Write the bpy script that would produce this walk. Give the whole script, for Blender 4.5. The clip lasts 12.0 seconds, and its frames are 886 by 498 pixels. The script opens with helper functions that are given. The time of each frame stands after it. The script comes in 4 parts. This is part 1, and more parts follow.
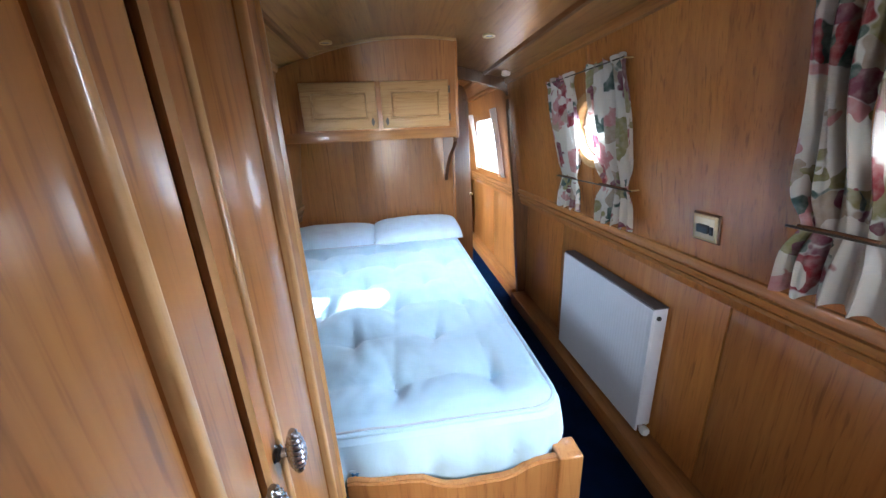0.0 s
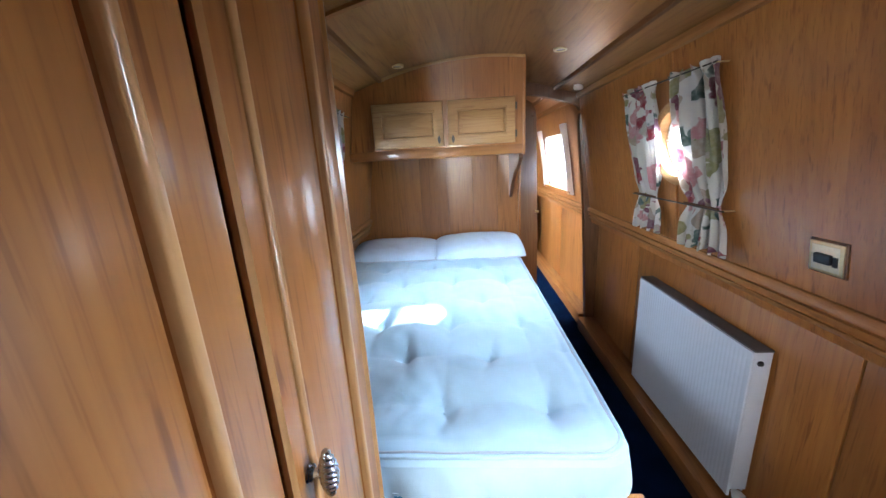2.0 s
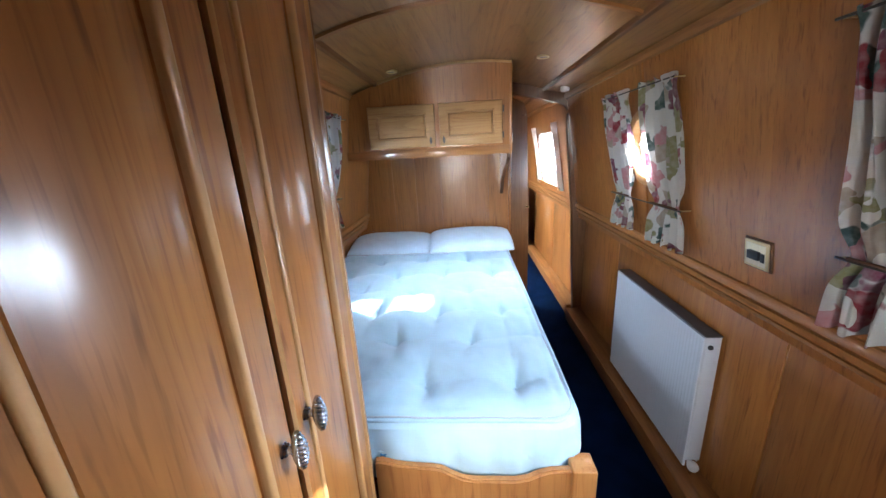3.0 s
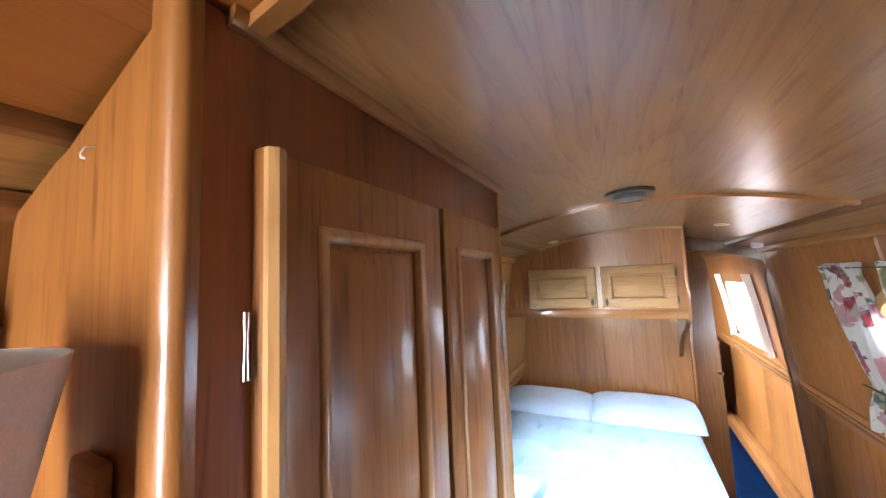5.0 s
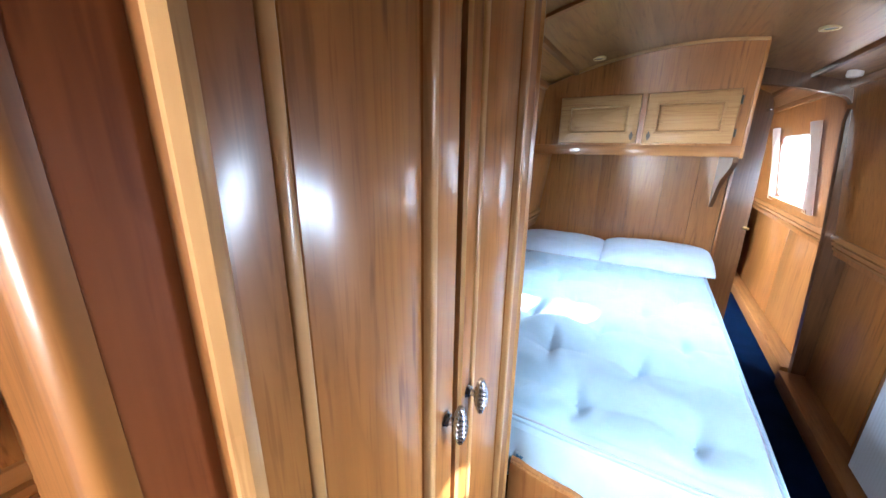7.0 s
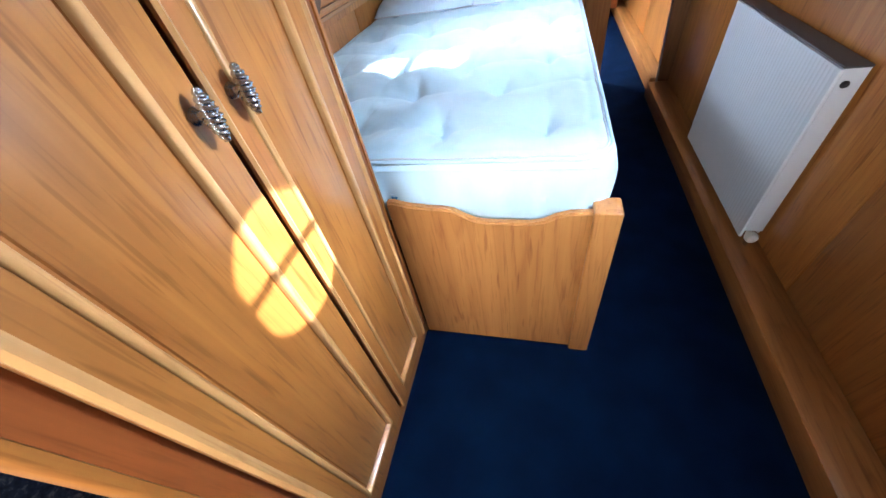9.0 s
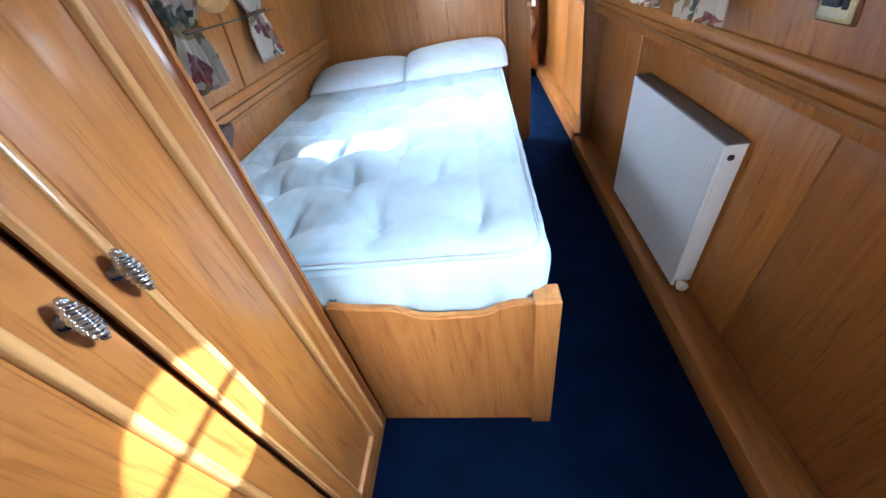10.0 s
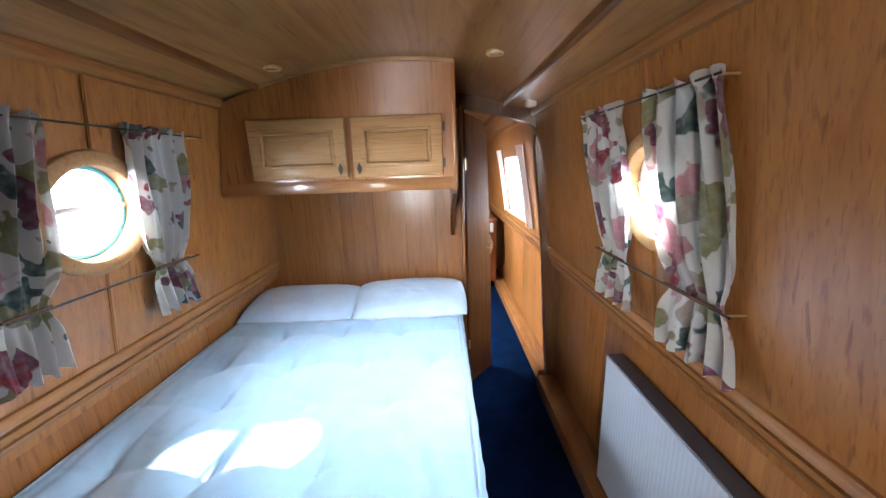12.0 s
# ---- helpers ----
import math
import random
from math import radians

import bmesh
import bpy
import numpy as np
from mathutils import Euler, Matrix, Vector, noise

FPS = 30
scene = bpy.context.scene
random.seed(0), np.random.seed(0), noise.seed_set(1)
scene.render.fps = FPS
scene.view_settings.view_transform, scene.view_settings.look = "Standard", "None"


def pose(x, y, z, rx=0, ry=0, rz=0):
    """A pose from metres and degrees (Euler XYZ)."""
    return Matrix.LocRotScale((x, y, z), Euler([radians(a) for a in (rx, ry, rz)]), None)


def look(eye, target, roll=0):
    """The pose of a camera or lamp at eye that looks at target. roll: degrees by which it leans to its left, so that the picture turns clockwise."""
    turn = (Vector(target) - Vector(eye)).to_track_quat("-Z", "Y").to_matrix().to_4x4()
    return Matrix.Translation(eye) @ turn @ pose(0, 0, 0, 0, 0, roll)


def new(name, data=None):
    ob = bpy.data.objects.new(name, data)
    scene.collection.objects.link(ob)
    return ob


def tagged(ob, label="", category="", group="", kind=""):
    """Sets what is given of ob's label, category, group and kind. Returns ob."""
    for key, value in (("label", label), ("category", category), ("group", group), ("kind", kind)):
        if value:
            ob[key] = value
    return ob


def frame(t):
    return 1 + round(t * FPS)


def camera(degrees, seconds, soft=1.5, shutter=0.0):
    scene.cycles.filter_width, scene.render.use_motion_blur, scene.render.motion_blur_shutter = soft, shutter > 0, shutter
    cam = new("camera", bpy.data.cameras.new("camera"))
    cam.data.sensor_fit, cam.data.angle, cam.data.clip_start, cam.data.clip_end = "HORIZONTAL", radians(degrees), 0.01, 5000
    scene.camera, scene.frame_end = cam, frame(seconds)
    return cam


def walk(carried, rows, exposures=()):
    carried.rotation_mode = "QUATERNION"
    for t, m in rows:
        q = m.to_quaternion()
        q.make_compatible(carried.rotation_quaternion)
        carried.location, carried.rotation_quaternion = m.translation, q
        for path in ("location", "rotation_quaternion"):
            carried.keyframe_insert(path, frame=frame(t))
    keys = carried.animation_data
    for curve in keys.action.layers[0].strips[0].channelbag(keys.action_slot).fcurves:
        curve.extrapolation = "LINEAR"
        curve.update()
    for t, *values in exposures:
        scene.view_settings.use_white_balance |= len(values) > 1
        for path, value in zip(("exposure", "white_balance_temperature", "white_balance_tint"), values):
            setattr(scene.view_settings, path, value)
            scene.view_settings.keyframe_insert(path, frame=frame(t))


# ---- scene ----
cam = camera(104.0, 12.0, shutter=0.0)
PATH = [
    (0, (0.369, 0.301, 1.527), (0.602, 2.19, 0.915), -2.6),
    (0.5, (0.375, 0.344, 1.516), (0.559, 2.229, 0.873), -1.5),
    (1, (0.384, 0.331, 1.522), (0.345, 2.249, 0.957), -0.8),
    (1.5, (0.386, 0.335, 1.53), (0.299, 2.262, 1.003), -1.2),
    (2, (0.393, 0.333, 1.522), (0.264, 2.263, 1.017), -3.2),
    (2.5, (0.441, 0.282, 1.52), (0.306, 2.205, 0.988), -3.8),
    (3, (0.472, 0.197, 1.569), (0.33, 2.115, 1.02), -3.1),
    (3.5, (0.421, 0.15, 1.682), (-0.016, 2.047, 1.227), -2.6),
    (3.7, (0.393, 0.134, 1.714), (-0.183, 2.018, 1.37), -2.4),
    (5.3, (0.467, 0.108, 1.812), (-0.502, 1.826, 2.145), -2.5),
    (5.5, (0.469, 0.108, 1.813), (-0.535, 1.781, 2.252), -2.4),
    (6, (0.461, 0.123, 1.795), (-0.563, 1.766, 2.296), -2.2),
    (6.5, (0.429, 0.178, 1.697), (-0.558, 1.917, 1.726), -2.0),
    (7, (0.406, 0.211, 1.555), (-0.572, 1.863, 0.993), 0.8),
    (7.5, (0.411, 0.253, 1.387), (-0.437, 1.647, 0.231), -4.5),
    (9.5, (0.648, 0.257, 1.288), (0.233, 1.61, -0.125), -13.6),
    (10, (0.653, 0.39, 1.385), (0.364, 1.899, 0.105), -11.4),
    (10.5, (0.627, 0.587, 1.504), (0.596, 2.342, 0.545), -7.9),
    (11, (0.623, 0.728, 1.564), (0.674, 2.547, 0.734), -7.2),
    (11.5, (0.705, 0.86, 1.622), (0.7, 2.788, 1.089), -2.5),
    (12, (0.708, 0.93, 1.631), (0.7, 2.875, 1.164), -2.1),
]
EXPOSURES = [(0.0, 2.27, 5400, 8), (3.5, 2.35, 5450, 8), (5.3, 2.95, 5450, 8), (6.2, 2.95, 5400, 8), (7.0, 2.65, 5250, 8), (7.5, 2.3, 5250, 8), (9.4, 2.65, 5650, 8), (10.1, 2.5, 5600, 8), (10.6, 2.3, 5500, 9), (12.0, 2.48, 5600, 10)]
walk(cam, [(t, look(eye, target, roll)) for t, eye, target, roll in PATH], EXPOSURES)

# ---- light ----
SUN = Vector((-1.31, -0.17, -0.72)).normalized()
world = bpy.data.worlds.new("sky")
scene.world = world
world.use_nodes = True
wn = world.node_tree.nodes
sky = wn.new("ShaderNodeTexSky")
sky.sky_type = "NISHITA"
sky.sun_disc = False
sky.sun_elevation = radians(28.6)
sky.sun_rotation = radians(82.6)
world.node_tree.links.new(sky.outputs[0], wn["Background"].inputs[0])
wn["Background"].inputs[1].default_value = 0.15

sun_data = bpy.data.lights.new("sun", "SUN")
sun_data.energy, sun_data.angle, sun_data.color = 5.0, radians(0.6), (1.0, 0.95, 0.88)
new("sun", sun_data).matrix_world = Matrix.Translation((4, 2, 5)) @ SUN.to_track_quat("-Z", "Y").to_matrix().to_4x4()


def window_light(name, x, y, z, wide, high, side, power, color=(0.86, 0.93, 1.0), fall=0.85, along=0.0, fan=118):
    """Sky light standing in a window's opening; side is +1 on the right hull and -1 on the left."""
    data = bpy.data.lights.new(name, "AREA")
    data.shape, data.size, data.size_y, data.energy, data.color = "ELLIPSE", wide, high, power, color
    data.spread = radians(fan)
    way = Vector((-side, along, -fall))
    new(name, data).matrix_world = Matrix.Translation((x, y, z)) @ way.to_track_quat("-Z", "Y").to_matrix().to_4x4()


# ---- the boat's section ----
MID = 0.52                      # centre line
RAIL_Z, TOP_Z = 1.07, 1.935     # dado rail top, top of the cabin side
LEAN_IN = 0.1445                # cabin sides lean inwards
Y_REAR, Y_HEAD, Y_BULK, Y_FAR = -1.5, 3.10, 3.20, 6.6


def side_x(z, side):
    """Inner face of the cabin side at height z."""
    x = 1.415 - LEAN_IN * (z - RAIL_Z)
    return x if side > 0 else 2 * MID - x


def arch(x):
    """Underside of the cabin roof between the two long beams."""
    return 2.085 - 0.27 * (x - MID) ** 2


WIN = [(1, 1.985, 1.53), (1, 0.75, 1.53), (-1, 1.94, 1.53), (-1, -0.20, 1.53)]
R_OPEN = 0.142
# the left one is unseen, added to light the far cabin
LONG = [(1, 4.08, 0.44), (-1, 4.30, 0.44)]
for (side, wy, wz), (power, fall, along, fan) in zip(WIN, ((2.8, 0.85, 0.2, 125), (3.0, 1.15, -0.1, 110), (1.8, 0.75, 0.75, 118), (0.4, 0.85, 0.0, 118))):
    window_light("sky_light", side_x(wz, side) + side * 0.025, wy, wz, 0.24, 0.24, side, power, fall=fall, along=along, fan=fan)
window_light("sky_light", side_x(1.43, 1) + 0.02, 4.08, 1.43, 0.8, 0.46, 1, 15.0)
rear = bpy.data.lights.new("rear_daylight", "AREA")
rear.shape, rear.size, rear.size_y, rear.energy, rear.color = "RECTANGLE", 0.55, 0.95, 4.2, (1.0, 0.90, 0.76)
rear.spread = radians(75)
new("rear_daylight", rear).matrix_world = Matrix.Translation((-0.02, Y_REAR - 0.03, 1.35)) @ Vector((0, 1, -0.1)).to_track_quat("-Z", "Y").to_matrix().to_4x4()
# lamp for the added left window, brightening the far wall
window_light("sky_light", side_x(1.43, -1) - 0.02, 4.30, 1.43, 0.8, 0.46, -1, 15.0, (0.90, 0.95, 1.0))


# ---- materials ----
def shader(name):
    m = bpy.data.materials.new(name)
    m.use_nodes = True
    return m, m.node_tree.nodes, m.node_tree.links, m.node_tree.nodes["Principled BSDF"]


def set_in(node, **values):
    for key, value in values.items():
        node.inputs[key.replace("_", " ")].default_value = value


def ramp(nodes, stops, constant=False):
    r = nodes.new("ShaderNodeValToRGB")
    r.color_ramp.interpolation = "CONSTANT" if constant else "LINEAR"
    while len(r.color_ramp.elements) < len(stops):
        r.color_ramp.elements.new(0.5)
    for e, (p, c) in zip(r.color_ramp.elements, stops):
        e.position, e.color = p, (*c, 1)
    return r


def wood(name, light, dark, axis="z", gloss=0.44, coat=0.75, figure=1.0, fleck=0.6, relief=1.0, polish=0.15):
    """Varnished wood with long grain along one axis, broad figure, pores and knots."""
    m, n, l, b = shader(name)
    tc = n.new("ShaderNodeTexCoord")
    info = n.new("ShaderNodeObjectInfo")
    shift = n.new("ShaderNodeVectorMath")
    shift.operation = "SCALE"
    shift.inputs[0].default_value = (7.0, 5.0, 3.0)
    l.new(info.outputs["Random"], shift.inputs["Scale"])
    add = n.new("ShaderNodeVectorMath")
    l.new(tc.outputs["Object"], add.inputs[0])
    l.new(shift.outputs[0], add.inputs[1])

    def stretched(k_long, k_across):
        mp = n.new("ShaderNodeMapping")
        mp.inputs["Scale"].default_value = [k_long if a == axis else k_across for a in "xyz"]
        l.new(add.outputs[0], mp.inputs["Vector"])
        return mp

    def tex(mp, scale, detail, rough, distort=0.0):
        t = n.new("ShaderNodeTexNoise")
        set_in(t, Scale=scale, Detail=detail, Roughness=rough, Distortion=distort)
        l.new(mp.outputs[0], t.inputs["Vector"])
        return t

    def node(kind, operation, *feeds):
        q = n.new(kind)
        q.operation = operation
        for i, feed in enumerate(feeds):
            if isinstance(feed, (int, float)):
                q.inputs[i].default_value = feed
            else:
                l.new(feed, q.inputs[i])
        return q.outputs[0]

    def multiply(base, tint, amount):
        q = n.new("ShaderNodeMix")
        q.data_type, q.blend_type = "RGBA", "MULTIPLY"
        q.inputs[0].default_value = amount
        l.new(base, q.inputs[6])
        l.new(tint, q.inputs[7])
        return q.outputs[2]

    broad = tex(stretched(0.35, 3.4), 1.0, 2, 0.5, 0.25)
    grain = tex(stretched(1.3, 42.0), 1.0, 3, 0.6, 0.2)
    pores = tex(stretched(7.0, 150.0), 1.0, 2, 0.5)
    cloud = tex(stretched(1.0, 1.9), 1.0, 2, 0.5)
    tick = tex(stretched(5.0, 60.0), 1.0, 2, 0.45, 0.4)
    # growth rings: nested contours of a slow, long-drawn field
    rings = node("ShaderNodeMath", "FRACT", node("ShaderNodeMath", "MULTIPLY", broad.outputs[0], 17.0))
    mix = node("ShaderNodeMath", "MULTIPLY_ADD", grain.outputs[0], 0.55, node("ShaderNodeMath", "MULTIPLY", broad.outputs[0], 0.45))
    mid = [(p + q) / 2 for p, q in zip(light, dark)]
    k = 0.21 / figure
    base = ramp(n, [(0.5 - 1.1 * k, dark), (0.5, mid), (0.5 + 0.9 * k, light)])
    l.new(mix, base.inputs[0])
    line = ramp(n, [(0.0, (0.60, 0.50, 0.41)), (0.10, (0.80, 0.74, 0.68)), (0.42, (1, 1, 1)), (0.90, (1, 1, 1)), (1.0, (0.72, 0.64, 0.57))])
    l.new(rings, line.inputs[0])
    pore = ramp(n, [(0.33, (0.55, 0.45, 0.36)), (0.43, (1, 1, 1))])
    l.new(pores.outputs[0], pore.inputs[0])
    ticks = ramp(n, [(0.63, (1, 1, 1)), (0.72, (0.50, 0.40, 0.31))])
    l.new(tick.outputs[0], ticks.inputs[0])
    tone = ramp(n, [(0.3, (0.80, 0.74, 0.68)), (0.7, (1.0, 1.0, 1.0))])
    l.new(cloud.outputs[0], tone.inputs[0])
    colour = multiply(base.outputs[0], line.outputs[0], 0.38 * figure)
    colour = multiply(colour, pore.outputs[0], 0.6 * fleck)
    colour = multiply(colour, ticks.outputs[0], 0.9 * fleck)
    colour = multiply(colour, tone.outputs[0], 0.8)
    l.new(colour, b.inputs["Base Color"])
    rr = n.new("ShaderNodeMapRange")
    set_in(rr, To_Min=gloss * 0.75, To_Max=gloss * 1.4)
    l.new(cloud.outputs[0], rr.inputs[0])
    l.new(rr.outputs[0], b.inputs["Roughness"])
    bump = n.new("ShaderNodeBump")
    set_in(bump, Strength=0.08 * relief, Distance=0.002)
    l.new(grain.outputs[0], bump.inputs["Height"])
    if relief:
        l.new(bump.outputs[0], b.inputs["Normal"])
    wob = n.new("ShaderNodeBump")
    set_in(wob, Strength=0.025 * relief, Distance=0.004)
    l.new(grain.outputs[0], wob.inputs["Height"])
    if relief:
        l.new(wob.outputs[0], b.inputs["Coat Normal"])
    set_in(b, Coat_Weight=coat, Coat_Roughness=polish, Coat_IOR=1.5, Specular_IOR_Level=0.25)
    return m


def plain(name, color, rough=0.5, metal=0.0, coat=0.0, bump=0.0, scale=60.0, vary=0.12):
    """Paint, metal or cloth with fine relief and a slight change of tone."""
    m, n, l, b = shader(name)
    tc = n.new("ShaderNodeTexCoord")
    t = n.new("ShaderNodeTexNoise")
    set_in(t, Scale=scale, Detail=4.0, Roughness=0.6)
    l.new(tc.outputs["Object"], t.inputs["Vector"])
    r = ramp(n, [(0.3, [c * (1 - vary) for c in color]), (0.7, color)])
    l.new(t.outputs[0], r.inputs[0])
    l.new(r.outputs[0], b.inputs["Base Color"])
    if bump:
        bm_ = n.new("ShaderNodeBump")
        set_in(bm_, Strength=bump, Distance=0.003)
        l.new(t.outputs[0], bm_.inputs["Height"])
        l.new(bm_.outputs[0], b.inputs["Normal"])
    set_in(b, Roughness=rough, Metallic=metal, Coat_Weight=coat)
    return m


def carpet_material():
    m, n, l, b = shader("navy_carpet")
    tc = n.new("ShaderNodeTexCoord")
    fine = n.new("ShaderNodeTexNoise")
    set_in(fine, Scale=420.0, Detail=3.0)
    worn = n.new("ShaderNodeTexNoise")
    set_in(worn, Scale=7.0, Detail=4.0)
    for t in (fine, worn):
        l.new(tc.outputs["Object"], t.inputs["Vector"])
    r1 = ramp(n, [(0.3, (0.0008, 0.003, 0.012)), (0.72, (0.002, 0.0105, 0.034))])
    l.new(fine.outputs[0], r1.inputs[0])
    r2 = ramp(n, [(0.35, (0.7, 0.7, 0.72)), (0.7, (1.25, 1.25, 1.2))])
    l.new(worn.outputs[0], r2.inputs[0])
    mx = n.new("ShaderNodeMix")
    mx.data_type, mx.blend_type = "RGBA", "MULTIPLY"
    mx.inputs[0].default_value = 1.0
    l.new(r1.outputs[0], mx.inputs[6])
    l.new(r2.outputs[0], mx.inputs[7])
    l.new(mx.outputs[2], b.inputs["Base Color"])
    bp = n.new("ShaderNodeBump")
    set_in(bp, Strength=0.9, Distance=0.004)
    l.new(fine.outputs[0], bp.inputs["Height"])
    l.new(bp.outputs[0], b.inputs["Normal"])
    set_in(b, Roughness=1.0, Specular_IOR_Level=0.03)
    return m


def floral_material():
    """White cotton with printed blotches of plum, pink and leaf green."""
    m, n, l, b = shader("floral_cotton")
    tc = n.new("ShaderNodeTexCoord")
    warp = n.new("ShaderNodeTexNoise")
    set_in(warp, Scale=11.0, Detail=2.0)
    l.new(tc.outputs["Object"], warp.inputs["Vector"])
    mixv = n.new("ShaderNodeMix")
    mixv.data_type = "RGBA"
    mixv.blend_type = "LINEAR_LIGHT"
    mixv.inputs[0].default_value = 0.09
    l.new(tc.outputs["Object"], mixv.inputs[6])
    l.new(warp.outputs[1], mixv.inputs[7])
    vor = n.new("ShaderNodeTexVoronoi")
    set_in(vor, Scale=15.0, Randomness=1.0)
    l.new(mixv.outputs[2], vor.inputs["Vector"])
    sep = n.new("ShaderNodeSeparateColor")
    l.new(vor.outputs["Color"], sep.inputs[0])
    hues = ramp(n, [(0.0, (0.62, 0.59, 0.53)), (0.22, (0.24, 0.026, 0.036)), (0.32, (0.25, 0.23, 0.10)), (0.44, (0.46, 0.22, 0.22)),
                    (0.56, (0.17, 0.045, 0.075)), (0.67, (0.06, 0.10, 0.085)), (0.76, (0.36, 0.29, 0.22)), (0.84, (0.62, 0.59, 0.53))], True)
    l.new(sep.outputs[0], hues.inputs[0])
    blot = ramp(n, [(0.62, (1, 1, 1)), (0.70, (0, 0, 0))])
    l.new(vor.outputs["Distance"], blot.inputs[0])
    wash = n.new("ShaderNodeTexNoise")
    set_in(wash, Scale=45.0, Detail=3.0)
    l.new(tc.outputs["Object"], wash.inputs["Vector"])
    fade = n.new("ShaderNodeMath")
    fade.operation = "MULTIPLY"
    fr = ramp(n, [(0.3, (0.72, 0.72, 0.72)), (0.6, (1, 1, 1))])
    l.new(wash.outputs[0], fr.inputs[0])
    l.new(blot.outputs[0], fade.inputs[0])
    l.new(fr.outputs[0], fade.inputs[1])
    mx = n.new("ShaderNodeMix")
    mx.data_type = "RGBA"
    mx.inputs[6].default_value = (0.60, 0.58, 0.54, 1)
    l.new(fade.outputs[0], mx.inputs[0])
    l.new(hues.outputs[0], mx.inputs[7])
    l.new(mx.outputs[2], b.inputs["Base Color"])
    set_in(b, Roughness=0.85, Sheen_Weight=0.2)
    tr = n.new("ShaderNodeBsdfTranslucent")
    l.new(mx.outputs[2], tr.inputs[0])
    ms = n.new("ShaderNodeMixShader")
    ms.inputs[0].default_value = 0.16
    l.new(b.outputs[0], ms.inputs[1])
    l.new(tr.outputs[0], ms.inputs[2])
    l.new(ms.outputs[0], n["Material Output"].inputs[0])
    return m


def cloth_material(name, color, quilt):
    m, n, l, b = shader(name)
    tc = n.new("ShaderNodeTexCoord")
    weave = n.new("ShaderNodeTexNoise")
    set_in(weave, Scale=260.0, Detail=3.0)
    fold = n.new("ShaderNodeTexNoise")
    set_in(fold, Scale=7.0, Detail=4.0, Distortion=0.8)
    for t in (weave, fold):
        l.new(tc.outputs["Object"], t.inputs["Vector"])
    r = ramp(n, [(0.3, [c * 0.9 for c in color]), (0.65, color)])
    l.new(fold.outputs[0], r.inputs[0])
    l.new(r.outputs[0], b.inputs["Base Color"])
    b1 = n.new("ShaderNodeBump")
    set_in(b1, Strength=0.35, Distance=quilt)
    l.new(fold.outputs[0], b1.inputs["Height"])
    b2 = n.new("ShaderNodeBump")
    set_in(b2, Strength=0.25, Distance=0.001)
    l.new(weave.outputs[0], b2.inputs["Height"])
    l.new(b1.outputs[0], b2.inputs["Normal"])
    l.new(b2.outputs[0], b.inputs["Normal"])
    set_in(b, Roughness=0.75, Sheen_Weight=0.3)
    return m


def glass_material():
    m, n, l, b = shader("window_glass")
    set_in(b, Base_Color=(1, 1, 1, 1), Roughness=0.02, Transmission_Weight=1.0, IOR=1.01)
    return m


OAK_L, OAK_D = (0.385, 0.159, 0.034), (0.24, 0.087, 0.017)
oak = wood("oak_panel", OAK_L, OAK_D, "z", 0.42, 0.8, 0.9, 0.75, 0.7, 0.21)
oak_long = wood("oak_trim_long", (0.38, 0.168, 0.045), (0.22, 0.088, 0.021), "y")
oak_cross = wood("oak_trim_cross", (0.38, 0.168, 0.045), (0.22, 0.088, 0.021), "x")
oak_roof = wood("oak_ceiling", (0.37, 0.180, 0.050), (0.275, 0.128, 0.033), "y", 0.42, 0.9, 1.25, 0.5, 0.5, 0.22)
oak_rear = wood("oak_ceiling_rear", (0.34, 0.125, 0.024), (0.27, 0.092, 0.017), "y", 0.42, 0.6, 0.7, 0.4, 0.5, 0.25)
oak_pale = wood("oak_pale_door", (0.46, 0.27, 0.11), (0.34, 0.18, 0.062), "x", 0.5, 0.15)
# pale bead wood, lightened further to hold the mouldings' highlight
oak_bead = wood("oak_bead_pale_highlight", (0.54, 0.31, 0.125), (0.40, 0.205, 0.070), "z", 0.4, 0.6)
oak_red = wood("oak_red_frame", (0.30, 0.088, 0.020), (0.15, 0.040, 0.009), "z")
# darker copy of the oak; holds shade on bulkhead, cabinet end, bed side
oak_dark_shaded = wood("oak_dark_and_shaded", (0.13, 0.058, 0.02), (0.075, 0.030, 0.010), "z")
oak_bed = wood("oak_bed_board", (0.44, 0.205, 0.06), (0.32, 0.135, 0.036), "z")
leaf_oak = wood("oak_door_leaf", (0.24, 0.12, 0.042), (0.15, 0.066, 0.02), "z", 0.5, 0.2)
dark_wood = wood("dark_stained_wood", (0.07, 0.04, 0.025), (0.03, 0.016, 0.01), "z", 0.4, 0.2)
carpet = carpet_material()
floral = floral_material()
ticking = cloth_material("white_mattress_cloth", (0.42, 0.595, 0.73), 0.010)
pillow_cloth = cloth_material("white_pillow_cloth", (0.54, 0.67, 0.80), 0.006)
piping_cloth = plain("grey_piping", (0.42, 0.47, 0.55), 0.7)
white_enamel = plain("white_enamel", (0.60, 0.63, 0.69), 0.28, 0, 0.3, 0.02, 20, 0.04)
# dark grey; on the radiator top it stands for shade between slots
grey_and_slot_shade = plain("dark_grey_and_slot_shade", (0.07, 0.065, 0.07), 0.45)
white_plastic = plain("white_plastic", (0.75, 0.74, 0.72), 0.4)
black_plastic = plain("black_plastic", (0.012, 0.012, 0.014), 0.35)
brass = plain("brushed_brass", (0.72, 0.56, 0.30), 0.38, 1.0, 0, 0.05, 90)
pale_brass = plain("satin_brass", (0.78, 0.68, 0.48), 0.55, 0.6, 0, 0.05, 90)
dark_iron = plain("dark_bronze", (0.06, 0.05, 0.04), 0.4, 0.8)
